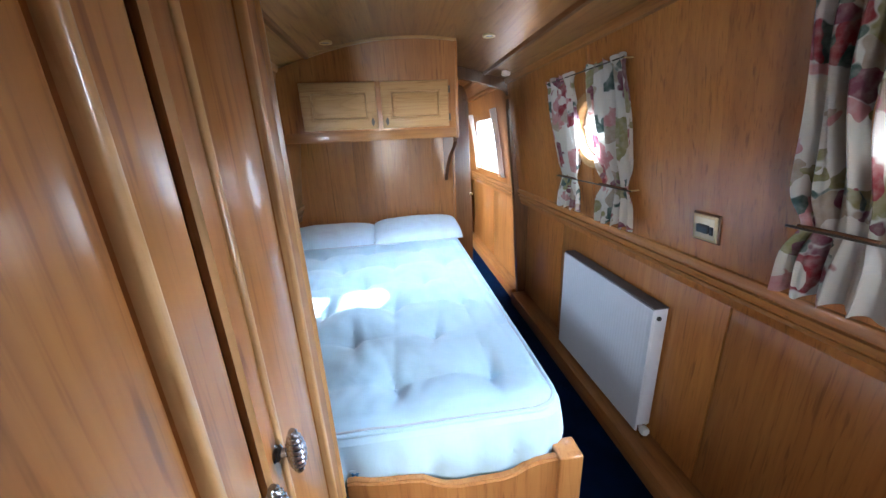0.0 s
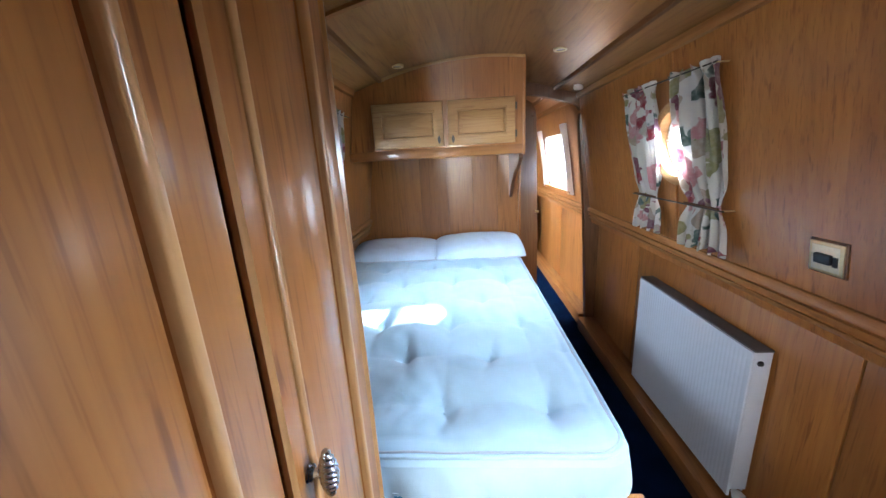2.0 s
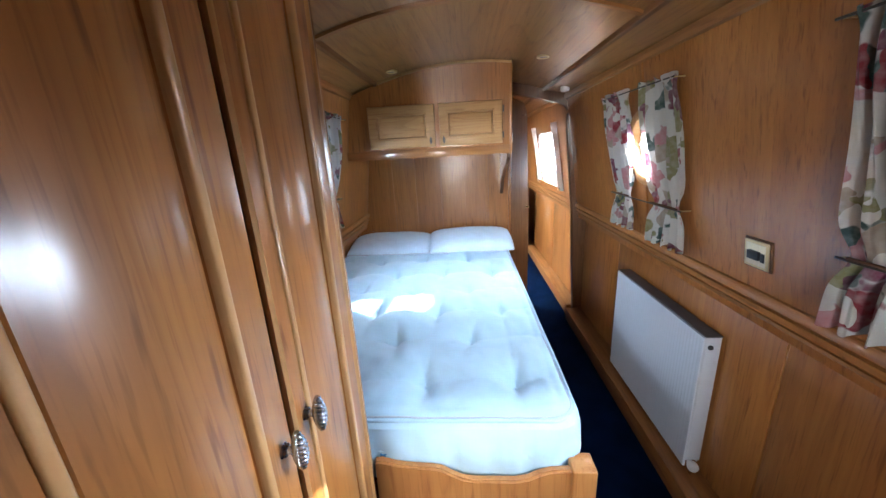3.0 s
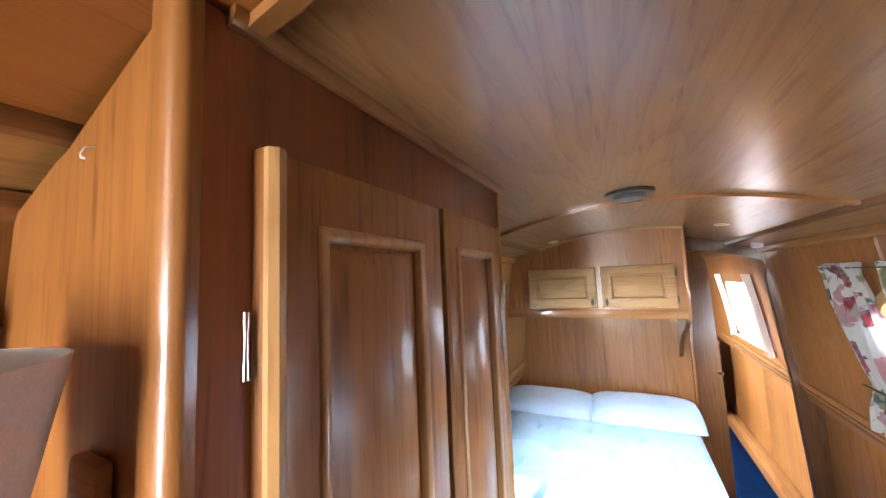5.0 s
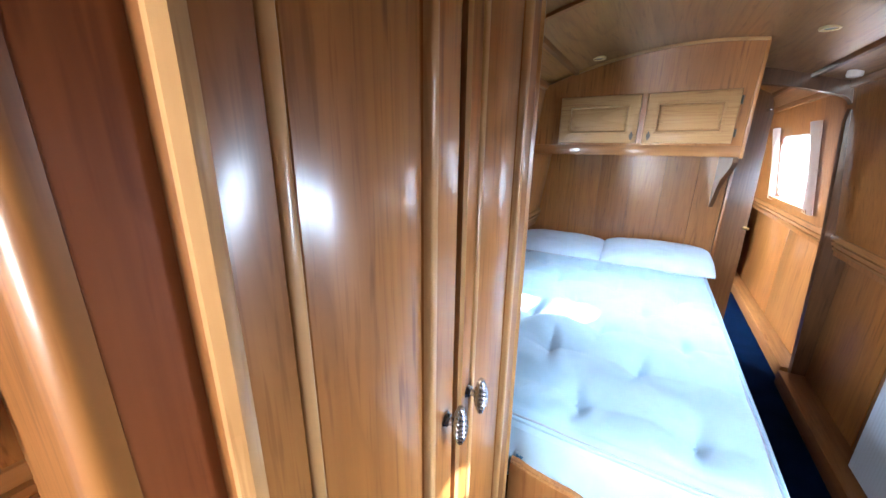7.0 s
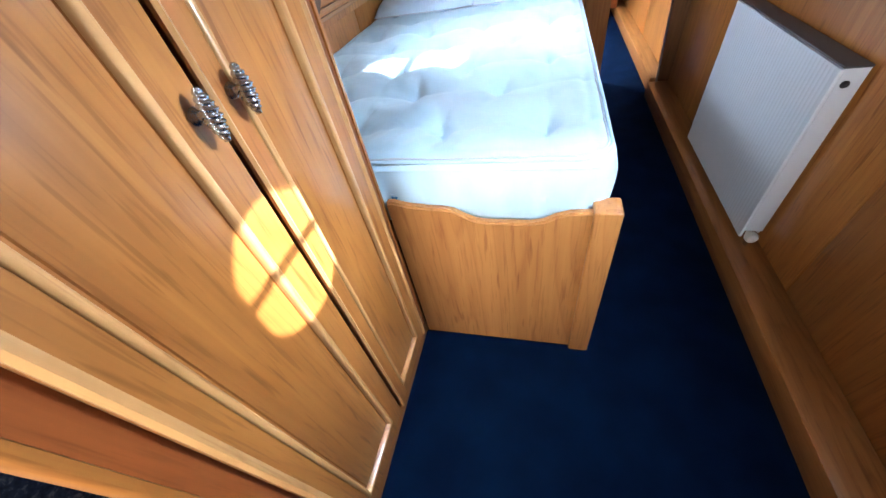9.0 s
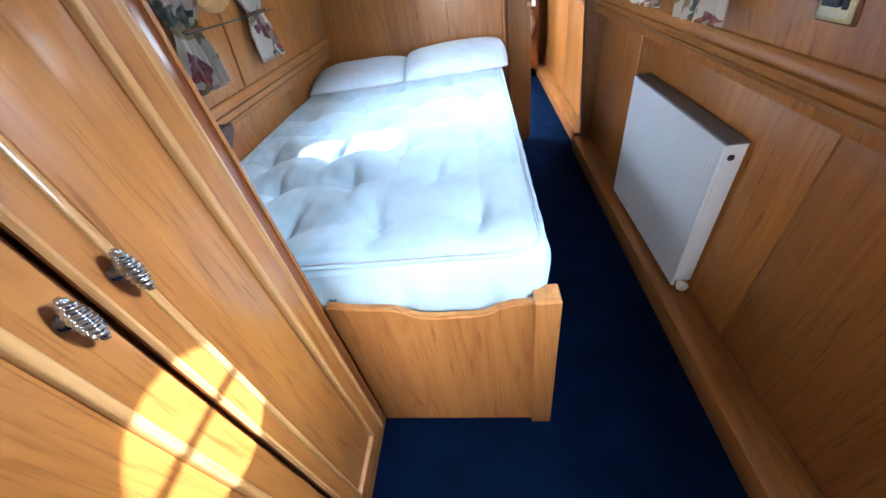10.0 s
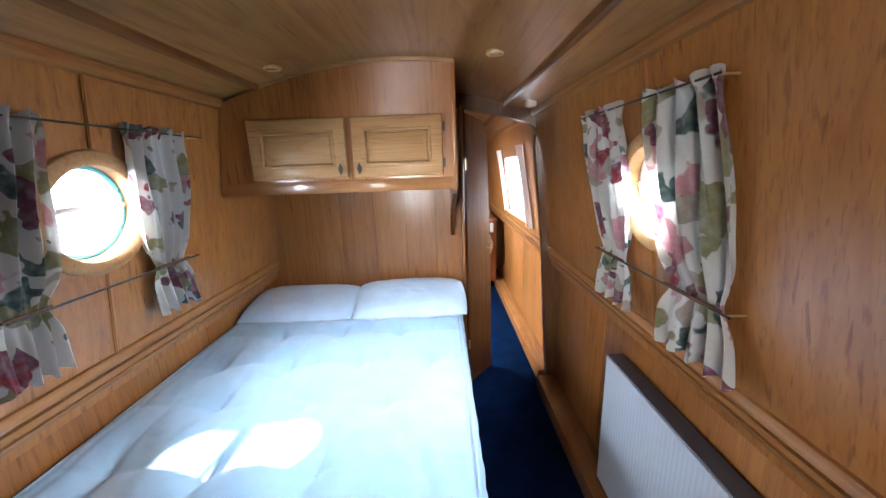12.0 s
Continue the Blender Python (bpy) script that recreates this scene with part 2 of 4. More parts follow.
pewter = plain("pewter", (0.42, 0.44, 0.47), 0.26, 1.0, 0, 0.05, 120)
chrome = plain("chrome", (0.75, 0.75, 0.75), 0.14, 1.0)
window_metal = plain("window_metal", (0.62, 0.56, 0.47), 0.35, 0.6)
teal_paint = plain("teal_paint", (0.10, 0.34, 0.36), 0.5)
shade_cloth = plain("cream_shade", (0.82, 0.70, 0.62), 0.7, 0, 0, 0.1, 300)
shade_inside = plain("white_shade_lining", (0.82, 0.86, 0.88), 0.6)
lamp_glass = plain("lamp_glass", (0.45, 0.42, 0.37), 0.2)
label_blue = plain("blue_print", (0.05, 0.22, 0.5), 0.6)
grass = plain("towpath_ground", (0.22, 0.24, 0.17), 0.9, 0, 0, 0.4, 3)
red_cloth = plain("red_brown_cloth", (0.20, 0.05, 0.035), 0.8)
glass = glass_material()


# ---- mesh helpers ----
def link(name, bm, mat, parent=None, label="", smooth=True):
    me = bpy.data.meshes.new(name)
    bm.normal_update()
    bm.to_mesh(me)
    bm.free()
    for one in (mat if isinstance(mat, (list, tuple)) else [mat]):
        me.materials.append(one)
    if smooth:
        me.polygons.foreach_set("use_smooth", [True] * len(me.polygons))
        me.set_sharp_from_angle(angle=radians(38))
    ob = new(name, me)
    if parent is not None:
        ob.parent = parent
        if label:
            ob["label"] = label
    return ob


def part(name, bm, material, parent, label=""):
    return link(name, bm, material, parent, label)


def thing(name, at, label, category, group=""):
    ob = new(name)
    ob.empty_display_size = 0.05
    ob.location = at
    return tagged(ob, label, category, group)


def settle(ob):
    """Parts are modelled in place: keep them there under an Empty that stands elsewhere."""
    bpy.context.view_layer.update()
    for c in ob.children:
        c.matrix_parent_inverse = Matrix.Translation(-ob.location)
    return ob


def box(x0, x1, y0, y1, z0, z1, bevel=0.0, seg=2, bm=None):
    bm = bm or bmesh.new()
    res = bmesh.ops.create_cube(bm, size=1, matrix=Matrix.Translation(((x0 + x1) / 2, (y0 + y1) / 2, (z0 + z1) / 2)) @ Matrix.Diagonal((x1 - x0, y1 - y0, z1 - z0, 1)))
    if bevel:
        edges = {e for v in res["verts"] for e in v.link_edges}
        bmesh.ops.bevel(bm, geom=list(edges), offset=bevel, segments=seg, affect="EDGES", profile=0.5)
    return bm


def prism(points, axis, a0, a1, bm=None):
    """A closed outline drawn out along an axis: points are (x, z) for y, (y, z) for x, (x, y) for z."""
    bm = bm or bmesh.new()
    put = {"x": lambda p, a: (a, p[0], p[1]), "y": lambda p, a: (p[0], a, p[1]), "z": lambda p, a: (p[0], p[1], a)}[axis]
    lo = [bm.verts.new(put(p, a0)) for p in points]
    hi = [bm.verts.new(put(p, a1)) for p in points]
    k = len(points)
    bm.faces.new(lo)
    bm.faces.new(hi)
    for i in range(k):
        bm.faces.new((lo[i], lo[(i + 1) % k], hi[(i + 1) % k], hi[i]))
    bmesh.ops.recalc_face_normals(bm, faces=bm.faces)
    return bm


def tube(points, radius, sides=10, closed=False, bm=None):
    """A round rod along points."""
    bm = bm or bmesh.new()
    pts = [Vector(p) for p in points]
    rings, k = [], len(pts)
    for i, p in enumerate(pts):
        a = pts[(i - 1) % k] if closed or i else p
        b = pts[(i + 1) % k] if closed or i < k - 1 else p
        d = (b - a).normalized()
        u = d.cross(Vector((0, 0, 1)) if abs(d.z) < 0.9 else Vector((1, 0, 0))).normalized()
        v = d.cross(u)
        rings.append([bm.verts.new(p + radius * (math.cos(t) * u + math.sin(t) * v)) for t in (2 * math.pi * j / sides for j in range(sides))])
    for i in range(k if closed else k - 1):
        a, b = rings[i], rings[(i + 1) % k]
        for j in range(sides):
            bm.faces.new((a[j], a[(j + 1) % sides], b[(j + 1) % sides], b[j]))
    if not closed:
        bm.faces.new(rings[0])
        bm.faces.new(rings[-1])
    bmesh.ops.recalc_face_normals(bm, faces=bm.faces)
    return bm


def lathe(profile, m=Matrix(), sides=32, bm=None, ribs=0, twist=0.0, depth=0.0):
    """A turned shape: (radius, height) pairs about local z; ribs twist round it."""
    bm = bm or bmesh.new()
    rings = []
    for r, h in profile:
        ring = []
        for j in range(sides):
            t = 2 * math.pi * j / sides
            rr = r * (1 + depth * math.cos(ribs * t + twist * h)) if ribs else r
            ring.append(bm.verts.new(m @ Vector((rr * math.cos(t), rr * math.sin(t), h))))
        rings.append(ring)
    for a, b in zip(rings, rings[1:]):
        for j in range(sides):
            bm.faces.new((a[j], a[(j + 1) % sides], b[(j + 1) % sides], b[j]))
    bm.faces.new(rings[0])
    bm.faces.new(rings[-1])
    bmesh.ops.recalc_face_normals(bm, faces=bm.faces)
    return bm


def hull_matrix(side, y, z):
    """Local frame on the cabin side: x along the boat, y up the lean, z out of the wall into the cabin."""
    up = Vector((-LEAN_IN * side, 0, 1)).normalized()
    along = Vector((0, 1, 0))
    inward = Vector((-side, 0, -LEAN_IN)).normalized()
    rot = Matrix((along, up, inward)).transposed().to_4x4()
    return Matrix.Translation((side_x(z, side), y, z)) @ rot


def holed_panel(u0, u1, v0, v1, cu, cv, hole, thick, m, round_hole=True, sides=48):
    """A board from u0..u1, v0..v1 with a hole through it, front face at local z = 0."""
    bm = bmesh.new()
    angles = [2 * math.pi * i / sides for i in range(sides)]
    angles += [math.atan2(v - cv, u - cu) % (2 * math.pi) for u in (u0, u1) for v in (v0, v1)]
    angles = sorted(set(round(a, 6) for a in angles))
    hu, hv = hole if not round_hole else (hole, hole)
    inner, outer = [], []
    for a in angles:
        c, s = math.cos(a), math.sin(a)
        d = min(((u1 - cu) if c > 0 else (u0 - cu)) / c if abs(c) > 1e-6 else 1e9, ((v1 - cv) if s > 0 else (v0 - cv)) / s if abs(s) > 1e-6 else 1e9)
        outer.append((cu + d * c, cv + d * s))
        if round_hole:
            inner.append((cu + hu * c, cv + hu * s))
        else:
            e = (abs(c / hu) ** 8 + abs(s / hv) ** 8) ** (-1 / 8)
            inner.append((cu + e * c, cv + e * s))
    rows = [[bm.verts.new(m @ Vector((p[0], p[1], w))) for p in loop] for loop in (outer, inner) for w in (0, -thick)]
    of, ob_, inf, inb = rows
    k = len(angles)
    for i in range(k):
        j = (i + 1) % k
        bm.faces.new((of[i], of[j], inf[j], inf[i]))
        bm.faces.new((ob_[i], inb[i], inb[j], ob_[j]))
        bm.faces.new((inf[i], inf[j], inb[j], inb[i]))
        bm.faces.new((of[i], ob_[i], ob_[j], of[j]))
    bmesh.ops.recalc_face_normals(bm, faces=bm.faces)
    return bm


def structure(name, bm, mat, label="", category="wall"):
    return tagged(link(name, bm, mat), label, category, kind="structure")


# ---- ground, floor ----
structure("ground", box(-400, 400, -400, 400, -0.95, -0.75), grass, "grassy towpath ground outside the boat", "ground")
structure("floor", box(-0.62, 1.62, Y_REAR - 0.05, Y_FAR + 0.05, -0.05, 0.0), carpet, "navy blue short-pile carpet on the cabin floor", "floor")

# glowing walls added outside, so the windows show blown-out white
def glow_card_material():
    m, n, l, b = shader("glowing_backdrop")
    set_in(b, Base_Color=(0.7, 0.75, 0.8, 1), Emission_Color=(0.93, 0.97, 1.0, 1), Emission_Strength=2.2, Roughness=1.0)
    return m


glow_card = glow_card_material()
# emissive cards added in place of a bank; they also light the cabin
structure("backdrop", box(-9.0, -8.9, -60, 60, -0.8, 4.5), glow_card, "added glowing backdrop that whitens the left windows", "backdrop")
structure("backdrop", box(9.0, 9.1, -60, 60, -0.8, 3.8), glow_card, "added glowing backdrop that whitens the right windows", "backdrop")

# ---- cabin sides ----
V_LEN = (TOP_Z - RAIL_Z + 0.10) * math.sqrt(1 + LEAN_IN ** 2)
for side, word in ((1, "right"), (-1, "left")):
    cuts = [Y_REAR - 0.05] + ([0.22, 1.28, 1.33, 2.75, 3.24, 3.45, 4.75] if side > 0 else [-0.62, 0.24, 1.30, 2.75, 3.24, 3.62, 4.98]) + [Y_FAR + 0.05]
    for a, b in zip(cuts, cuts[1:]):
        m = hull_matrix(side, 0, RAIL_Z)
        hole = None
        for s, wy, wz in WIN:
            if s == side and a < wy < b:
                hole = (wy, (wz - RAIL_Z) * math.sqrt(1 + LEAN_IN ** 2), R_OPEN, True)
        for s, wy, half in LONG:
            if s == side and a < wy < b:
                hole = (wy, 0.365, (half, 0.26), False)
        if hole:
            bm = holed_panel(a, b, -0.12, V_LEN - 0.08, hole[0], hole[1], hole[2], 0.035, m, hole[3])
        else:
            bm = bmesh.new()
            bmesh.ops.create_cube(bm, size=1, matrix=m @ Matrix.Translation(((a + b) / 2, (V_LEN - 0.20) / 2, -0.0175)) @ Matrix.Diagonal((b - a, V_LEN + 0.04, 0.035, 1)))
        structure("wall_%s_upper" % word, bm, oak, "varnished oak-faced cabin side panel")
    flip = (lambda x: x) if side > 0 else (lambda x: 2 * MID - x)
    low_x = 1.497 if side > 0 else 1.53
    joints = [Y_REAR - 0.05, -0.1, 1.250, 2.520, Y_BULK, 4.3, 5.4, Y_FAR + 0.05]
    for a, b in zip(joints, joints[1:]):
        xs = sorted((flip(low_x), flip(low_x + 0.03)))
        structure("wall_%s_lower" % word, box(xs[0], xs[1], a + 0.0035, b - 0.0035, 0, 1.0, 0.003), oak, "varnished oak lower side panel")
    xs = sorted((flip(low_x + 0.03), flip(low_x + 0.06)))
    structure("wall_%s_outer" % word, box(xs[0], xs[1], Y_REAR - 0.05, Y_FAR + 0.05, -0.05, 1.05), oak_dark_shaded, "dark backing behind the side panels")
    # stepped dado rail
    rail = [(low_x + 0.02, 0.955), (1.446, 0.955), (1.440, 0.961), (1.438, 0.968), (1.446, 0.973), (1.432, 0.977), (1.422, 0.985), (1.416, 0.999), (1.446, 1.003), (1.446, 1.009), (1.411, 1.014), (1.407, 1.031), (1.440, 1.035),
            (1.440, 1.042), (1.400, 1.047), (1.398, 1.066), (1.404, 1.076), (1.416, 1.078), (low_x + 0.02, 1.078)]
    for a, b in ((Y_REAR, Y_BULK), (Y_BULK + 0.06, Y_FAR)):
        structure("rail_%s" % word, prism([(flip(x), z) for x, z in rail], "y", a, b), oak_long, "grooved oak dado rail along the cabin side", "rail")
    # top moulding and sloping roof edge
    tx = side_x(TOP_Z, 1)
    top = [(tx + 0.004, TOP_Z - 0.03), (tx - 0.012, TOP_Z - 0.026), (tx - 0.02, TOP_Z - 0.012), (tx - 0.018, TOP_Z + 0.01), (tx + 0.004, TOP_Z + 0.012)]
    structure("trim_%s_top" % word, prism([(flip(x), z) for x, z in top], "y", Y_REAR, Y_FAR), oak_long, "slim oak moulding under the ceiling", "trim")
    bx = 1.115
    slope = [(tx + 0.05, TOP_Z - 0.002), (bx, arch(bx) - 0.004), (bx, arch(bx) + 0.03), (tx + 0.05, TOP_Z + 0.05)]
    structure("ceiling_%s_slope" % word, prism([(flip(x), z) for x, z in slope], "y", Y_REAR - 0.05, Y_FAR + 0.05), oak_roof, "sloping oak ceiling edge panel", "ceiling")
    beam = [(bx - 0.016, arch(bx) + 0.012), (bx - 0.016, arch(bx) - 0.008), (bx - 0.011, arch(bx) - 0.015), (bx + 0.008, arch(bx) - 0.017), (bx + 0.013, arch(bx) - 0.012), (bx + 0.013, arch(bx) + 0.012)]
    structure("beam_%s" % word, prism([(flip(x), z) for x, z in beam], "y", Y_REAR, Y_FAR), wood("oak_beam_" + word, (0.22, 0.092, 0.024), (0.13, 0.05, 0.013), "y"), "long oak ceiling beam", "beam")

# low box along the foot of the right side
structure("skirting_box", box(1.358, 1.496, Y_REAR, Y_BULK - 0.002, 0.0, 0.105, 0.006), oak_long, "low oak pipe box along the floor", "skirting")
structure("skirting_box", box(1.385, 1.496, Y_BULK + 0.06, Y_FAR, 0.0, 0.105, 0.006), oak_long, "low oak pipe box along the floor", "skirting")

# ---- ceiling ----
steps = 40
xs = [-0.085 + i * (1.21 / steps) for i in range(steps + 1)]
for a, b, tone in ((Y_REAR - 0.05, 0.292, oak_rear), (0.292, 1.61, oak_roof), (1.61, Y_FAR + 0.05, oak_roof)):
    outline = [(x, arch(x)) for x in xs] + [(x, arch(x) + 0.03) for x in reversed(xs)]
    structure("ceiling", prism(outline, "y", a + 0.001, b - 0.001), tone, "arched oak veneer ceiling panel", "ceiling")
for y, w, x_from in ((1.61, 0.013, 0), (0.298, 0.009, 8)):
    sub = xs[x_from:]
    outline = [(x, arch(x) + 0.004) for x in sub] + [(x, arch(x) - 0.012) for x in reversed(sub)]
    structure("ceiling_trim", prism(outline, "y", y - w, y + w), oak_cross, "slim oak strip across the ceiling", "trim")

# ---- end walls ----
REAR = Matrix(((1, 0, 0, 0), (0, 0, 1, Y_REAR), (0, 1, 0, 0), (0, 0, 0, 1)))
structure("wall_rear", holed_panel(-0.6, 1.6, 0, 2.12, -0.02, 1.35, (0.29, 0.49), 0.05, REAR, False), oak, "plain oak wall closing the rear cabin")
structure("wall_front", box(-0.6, 1.6, Y_FAR, Y_FAR + 0.05, 0, 2.12), oak, "plain oak wall at the far end")


def bulkhead():
    """Cross wall with a doorway whose outer edge follows the lean of the side."""
    bm = bmesh.new()
    y0, y1 = Y_BULK, Y_BULK + 0.055
    edge = [(1.432, 0.0), (1.40, 0.55), (1.373, 1.03), (1.304, 1.73)]
    cx, cz = 1.235, 1.80
    for i in range(7):
        t = radians(4 + i * 80 / 6)
        edge.append((cx + 0.075 * math.cos(t), cz + 0.075 * math.sin(t)))
    edge += [(1.20, 1.89), (1.05, 1.93), (0.86, 1.965)]
    prism([(-0.55, 0), (0.86, 0), (0.86, 1.965), (0.86, 2.12), (-0.55, 2.12)], "y", y0, y1, bm)
    prism(edge + [(0.86, 2.12), (1.6, 2.12), (1.6, 0.0)], "y", y0, y1, bm)
    return bm


# the backlit shade of the doorway post is put into this dark oak
structure("wall_bulkhead", bulkhead(), oak_dark_shaded, "oak cross wall with a round-cornered doorway")
HEAD_JOINTS = [-0.53, -0.13, 0.06, 0.27, 0.47, 0.66, 0.822]
for a, b in zip(HEAD_JOINTS, HEAD_JOINTS[1:]):
    structure("wall_headboard", box(a + 0.0006, b - 0.0006, Y_HEAD, Y_BULK - 0.002, 0, arch(MID) - 0.13 if b > 0 else 1.9, 0.0007, 1), oak, "upright oak board behind the bed head")
structure("trim_corner", box(0.8235, 0.842, Y_HEAD - 0.02, Y_BULK - 0.002, 0.0, 1.97, 0.005), oak, "upright oak corner strip by the doorway", "trim")


# ---- portholes ----
def porthole(side, wy, wz, label):
    m = hull_matrix(side, wy, wz)
    t = thing("porthole", m.translation, label, "window", "round windows")
    lining = [(0.142, -0.05), (0.180, 0.0), (0.183, 0.004), (0.181, 0.014), (0.172, 0.019), (0.150, 0.019), (0.141, 0.014), (0.138, 0.004), (0.136, -0.05)]
    bm = bmesh.new()
    rings = []
    for r, h in lining[1:]:
        rings.append([bm.verts.new(m @ Vector((r * math.cos(2 * math.pi * j / 56), r * math.sin(2 * math.pi * j / 56), h))) for j in range(56)])
    for a, b in zip(rings, rings[1:]):
        for j in range(56):
            bm.faces.new((a[j], a[(j + 1) % 56], b[(j + 1) % 56], b[j]))
    bmesh.ops.recalc_face_normals(bm, faces=bm.faces)
    part("window_ring", bm, oak_pale, t, "pale turned oak ring")
    circle = [m @ Vector((0.132 * math.cos(a), 0.132 * math.sin(a), -0.036)) for a in (2 * math.pi * j / 48 for j in range(48))]
    part("window_frame", tube(circle, 0.008, 8, True), teal_paint if side < 0 else window_metal, t)
    part("window_bar", tube([m @ Vector((-0.13, 0.012, -0.03)), m @ Vector((0.13, 0.012, -0.03))], 0.0095, 10), window_metal, t, "metal glazing bar")
    bm = bmesh.new()
    bmesh.ops.create_circle(bm, cap_ends=True, segments=48, radius=0.13, matrix=m @ Matrix.Translation((0, 0, -0.04)))
    pane = part("pane", bm, glass, t)
    pane.visible_shadow = False
    return settle(t)


for (side, wy, wz), label in zip(WIN, ("round window with oak ring between floral curtains", "round window behind a gathered floral curtain",
                                       "round window with pale oak ring and glazing bar", "round window of the rear cabin")):
    porthole(side, wy, wz, label)
    # upright batten above and below each window
    k = math.sqrt(1 + LEAN_IN ** 2)
    for v0, v1, w in ((0.185, (TOP_Z - wz) * k - 0.03, 0.012), ((1.08 - wz) * k, -0.185, 0.007)):
        bm = bmesh.new()
        bmesh.ops.create_cube(bm, size=1, matrix=hull_matrix(side, wy + 0.015, wz) @ Matrix.Translation((0, (v0 + v1) / 2, 0.004)) @ Matrix.Diagonal((2 * w, v1 - v0, 0.010, 1)))
        bmesh.ops.bevel(bm, geom=bm.edges[:], offset=0.003, segments=2, affect="EDGES")
        structure("trim_batten", bm, oak, "upright oak joint batten by the window", "trim")


def long_window(side, y, half_y, half_v, label):
    m = hull_matrix(side, y, RAIL_Z) @ Matrix.Translation((0, 0.365, 0))
    t = thing("window", m.translation, label, "window")
    loop = []
    for i in range(64):
        a = 2 * math.pi * i / 64
        e = (abs(math.cos(a) / half_y) ** 8 + abs(math.sin(a) / half_v) ** 8) ** (-1 / 8)
        loop.append(m @ Vector((e * math.cos(a), e * math.sin(a), -0.02)))
    part("window_frame", tube(loop, 0.014, 8, True), white_plastic, t)
    bm = bmesh.new()
    bmesh.ops.create_cube(bm, size=1, matrix=m @ Matrix.Translation((0, -half_v - 0.012, 0.015)) @ Matrix.Diagonal((2 * half_y + 0.1, 0.025, 0.05, 1)))
    part("window_sill", bm, oak_long, t)
    bm = bmesh.new()
    bmesh.ops.create_cube(bm, size=1, matrix=m @ Matrix.Translation((0.05, 0, -0.02)) @ Matrix.Diagonal((0.02, 2 * half_v, 0.02, 1)))
    part("window_bar", bm, white_plastic, t)
    settle(t)


for (side, wy, half), label in zip(LONG, ("wide bright window in the far cabin", "unseen window added opposite to light the far cabin")):
    long_window(side, wy, half, 0.26, label)


# ---- curtains ----
def curtain_cloth(side, y0, y1, b0, b1, z_top, z_tie, z_low, pinch, seed):
    """A short gathered curtain: ruffled head, drop to a tie wire, flared hem below it."""
    rnd = random.Random(seed)
    bm = bmesh.new()
    nu, nv = 72, 60
    phase = rnd.random() * 6
    grid = []
    k_fold = 3.2 + rnd.random()
    for j in range(nv + 1):
        v = j / nv
        z = z_top + (z_low - z_top) * v
        vt = (z_top - z_tie) / (z_top - z_low)
        near_tie = math.exp(-((v - vt) / 0.07) ** 2)
        flare = max(0.0, (v - vt) / (1 - vt))
        row = []
        for i in range(nu + 1):
            u = i / nu
            lo = y0 + (b0 - y0) * v
            hi = y1 + (b1 - y1) * v
            mid, half = (lo + hi) / 2, (hi - lo) / 2
            s = 1 - pinch * near_tie
            y = mid + half * s * (2 * u - 1) + 0.006 * math.sin(9 * v + 5 * u + phase)
            fold = math.sin(2 * math.pi * k_fold * u + phase + 0.8 * math.sin(3 * v + phase)) + 0.35 * math.sin(2 * math.pi * 2.3 * k_fold * u + 2 * phase + 2 * v)
            ruffle = 0.012 * math.exp(-(v / 0.04) ** 2) * math.sin(2 * math.pi * 9 * u + phase)
            depth = 0.025 * (0.55 + 0.45 * math.sin(math.pi * min(1, v * 1.4))) * (1 - 0.55 * near_tie) + 0.008 * flare
            stand = 0.032 + depth * fold + ruffle + 0.010 * flare
            hang = max(z, z_tie)
            x = side_x(hang, side) + (0.35 * (side_x(z, side) - side_x(hang, side)))
            wave = 0.010 * math.sin(2 * math.pi * (k_fold + 0.6) * u + phase) * flare + 0.008 * math.sin(2 * math.pi * 7 * u) * math.exp(-(v / 0.05) ** 2)
            stand = max(stand, 0.008)
            row.append(bm.verts.new((x - side * stand, y, z + wave)))
        grid.append(row)
    for j in range(nv):
        for i in range(nu):
            bm.faces.new((grid[j][i], grid[j][i + 1], grid[j + 1][i + 1], grid[j + 1][i]))
    bmesh.ops.solidify(bm, geom=bm.faces[:], thickness=0.0012)
    return bm


def tie_z(side):
    """Height of the rod that ties the curtains back."""
    return 1.285 if side > 0 else 1.322


def curtain(side, spans, label, seed):
    y0, y1, b0, b1 = spans
    t = thing("curtain", (side_x(1.8, side), (y0 + y1) / 2, 1.8), label, "curtain", "short curtains")
    part("cloth", curtain_cloth(side, y0, y1, b0, b1, 1.805 if side > 0 else 1.785, tie_z(side), tie_z(side) - 0.175, 0.28, seed), floral, t)
    zt = tie_z(side)
    x = side_x(zt, side) - side * 0.052
    yc0, yc1 = y0 + (b0 - y0) * 0.7, y1 + (b1 - y1) * 0.7
    part("tie_band", tube([(x, yc0 + 0.03, zt), (x - side * 0.004, (yc0 + yc1) / 2, zt + 0.002), (x, yc1 - 0.03, zt)], 0.004, 8), oak_dark_shaded, t, "thin tie band")
    return settle(t)


curtain(1, (2.085, 2.365, 2.055, 2.315), "white floral curtain gathered beside the round window", 3)
curtain(1, (1.68, 1.965, 1.61, 1.865), "white curtain printed with plum and green flowers", 8)
curtain(1, (0.86, 1.03, 0.80, 1.03), "floral curtain tied back above the dado rail", 12)
curtain(1, (0.44, 0.62, 0.44, 0.64), "floral curtain tied back above the dado rail", 14)
curtain(-1, (2.005, 2.245, 2.08, 2.275), "white floral curtain drawn to the forward edge", 21)
curtain(-1, (1.625, 1.815, 1.61, 1.765), "floral curtain hanging in deep dark folds", 26)
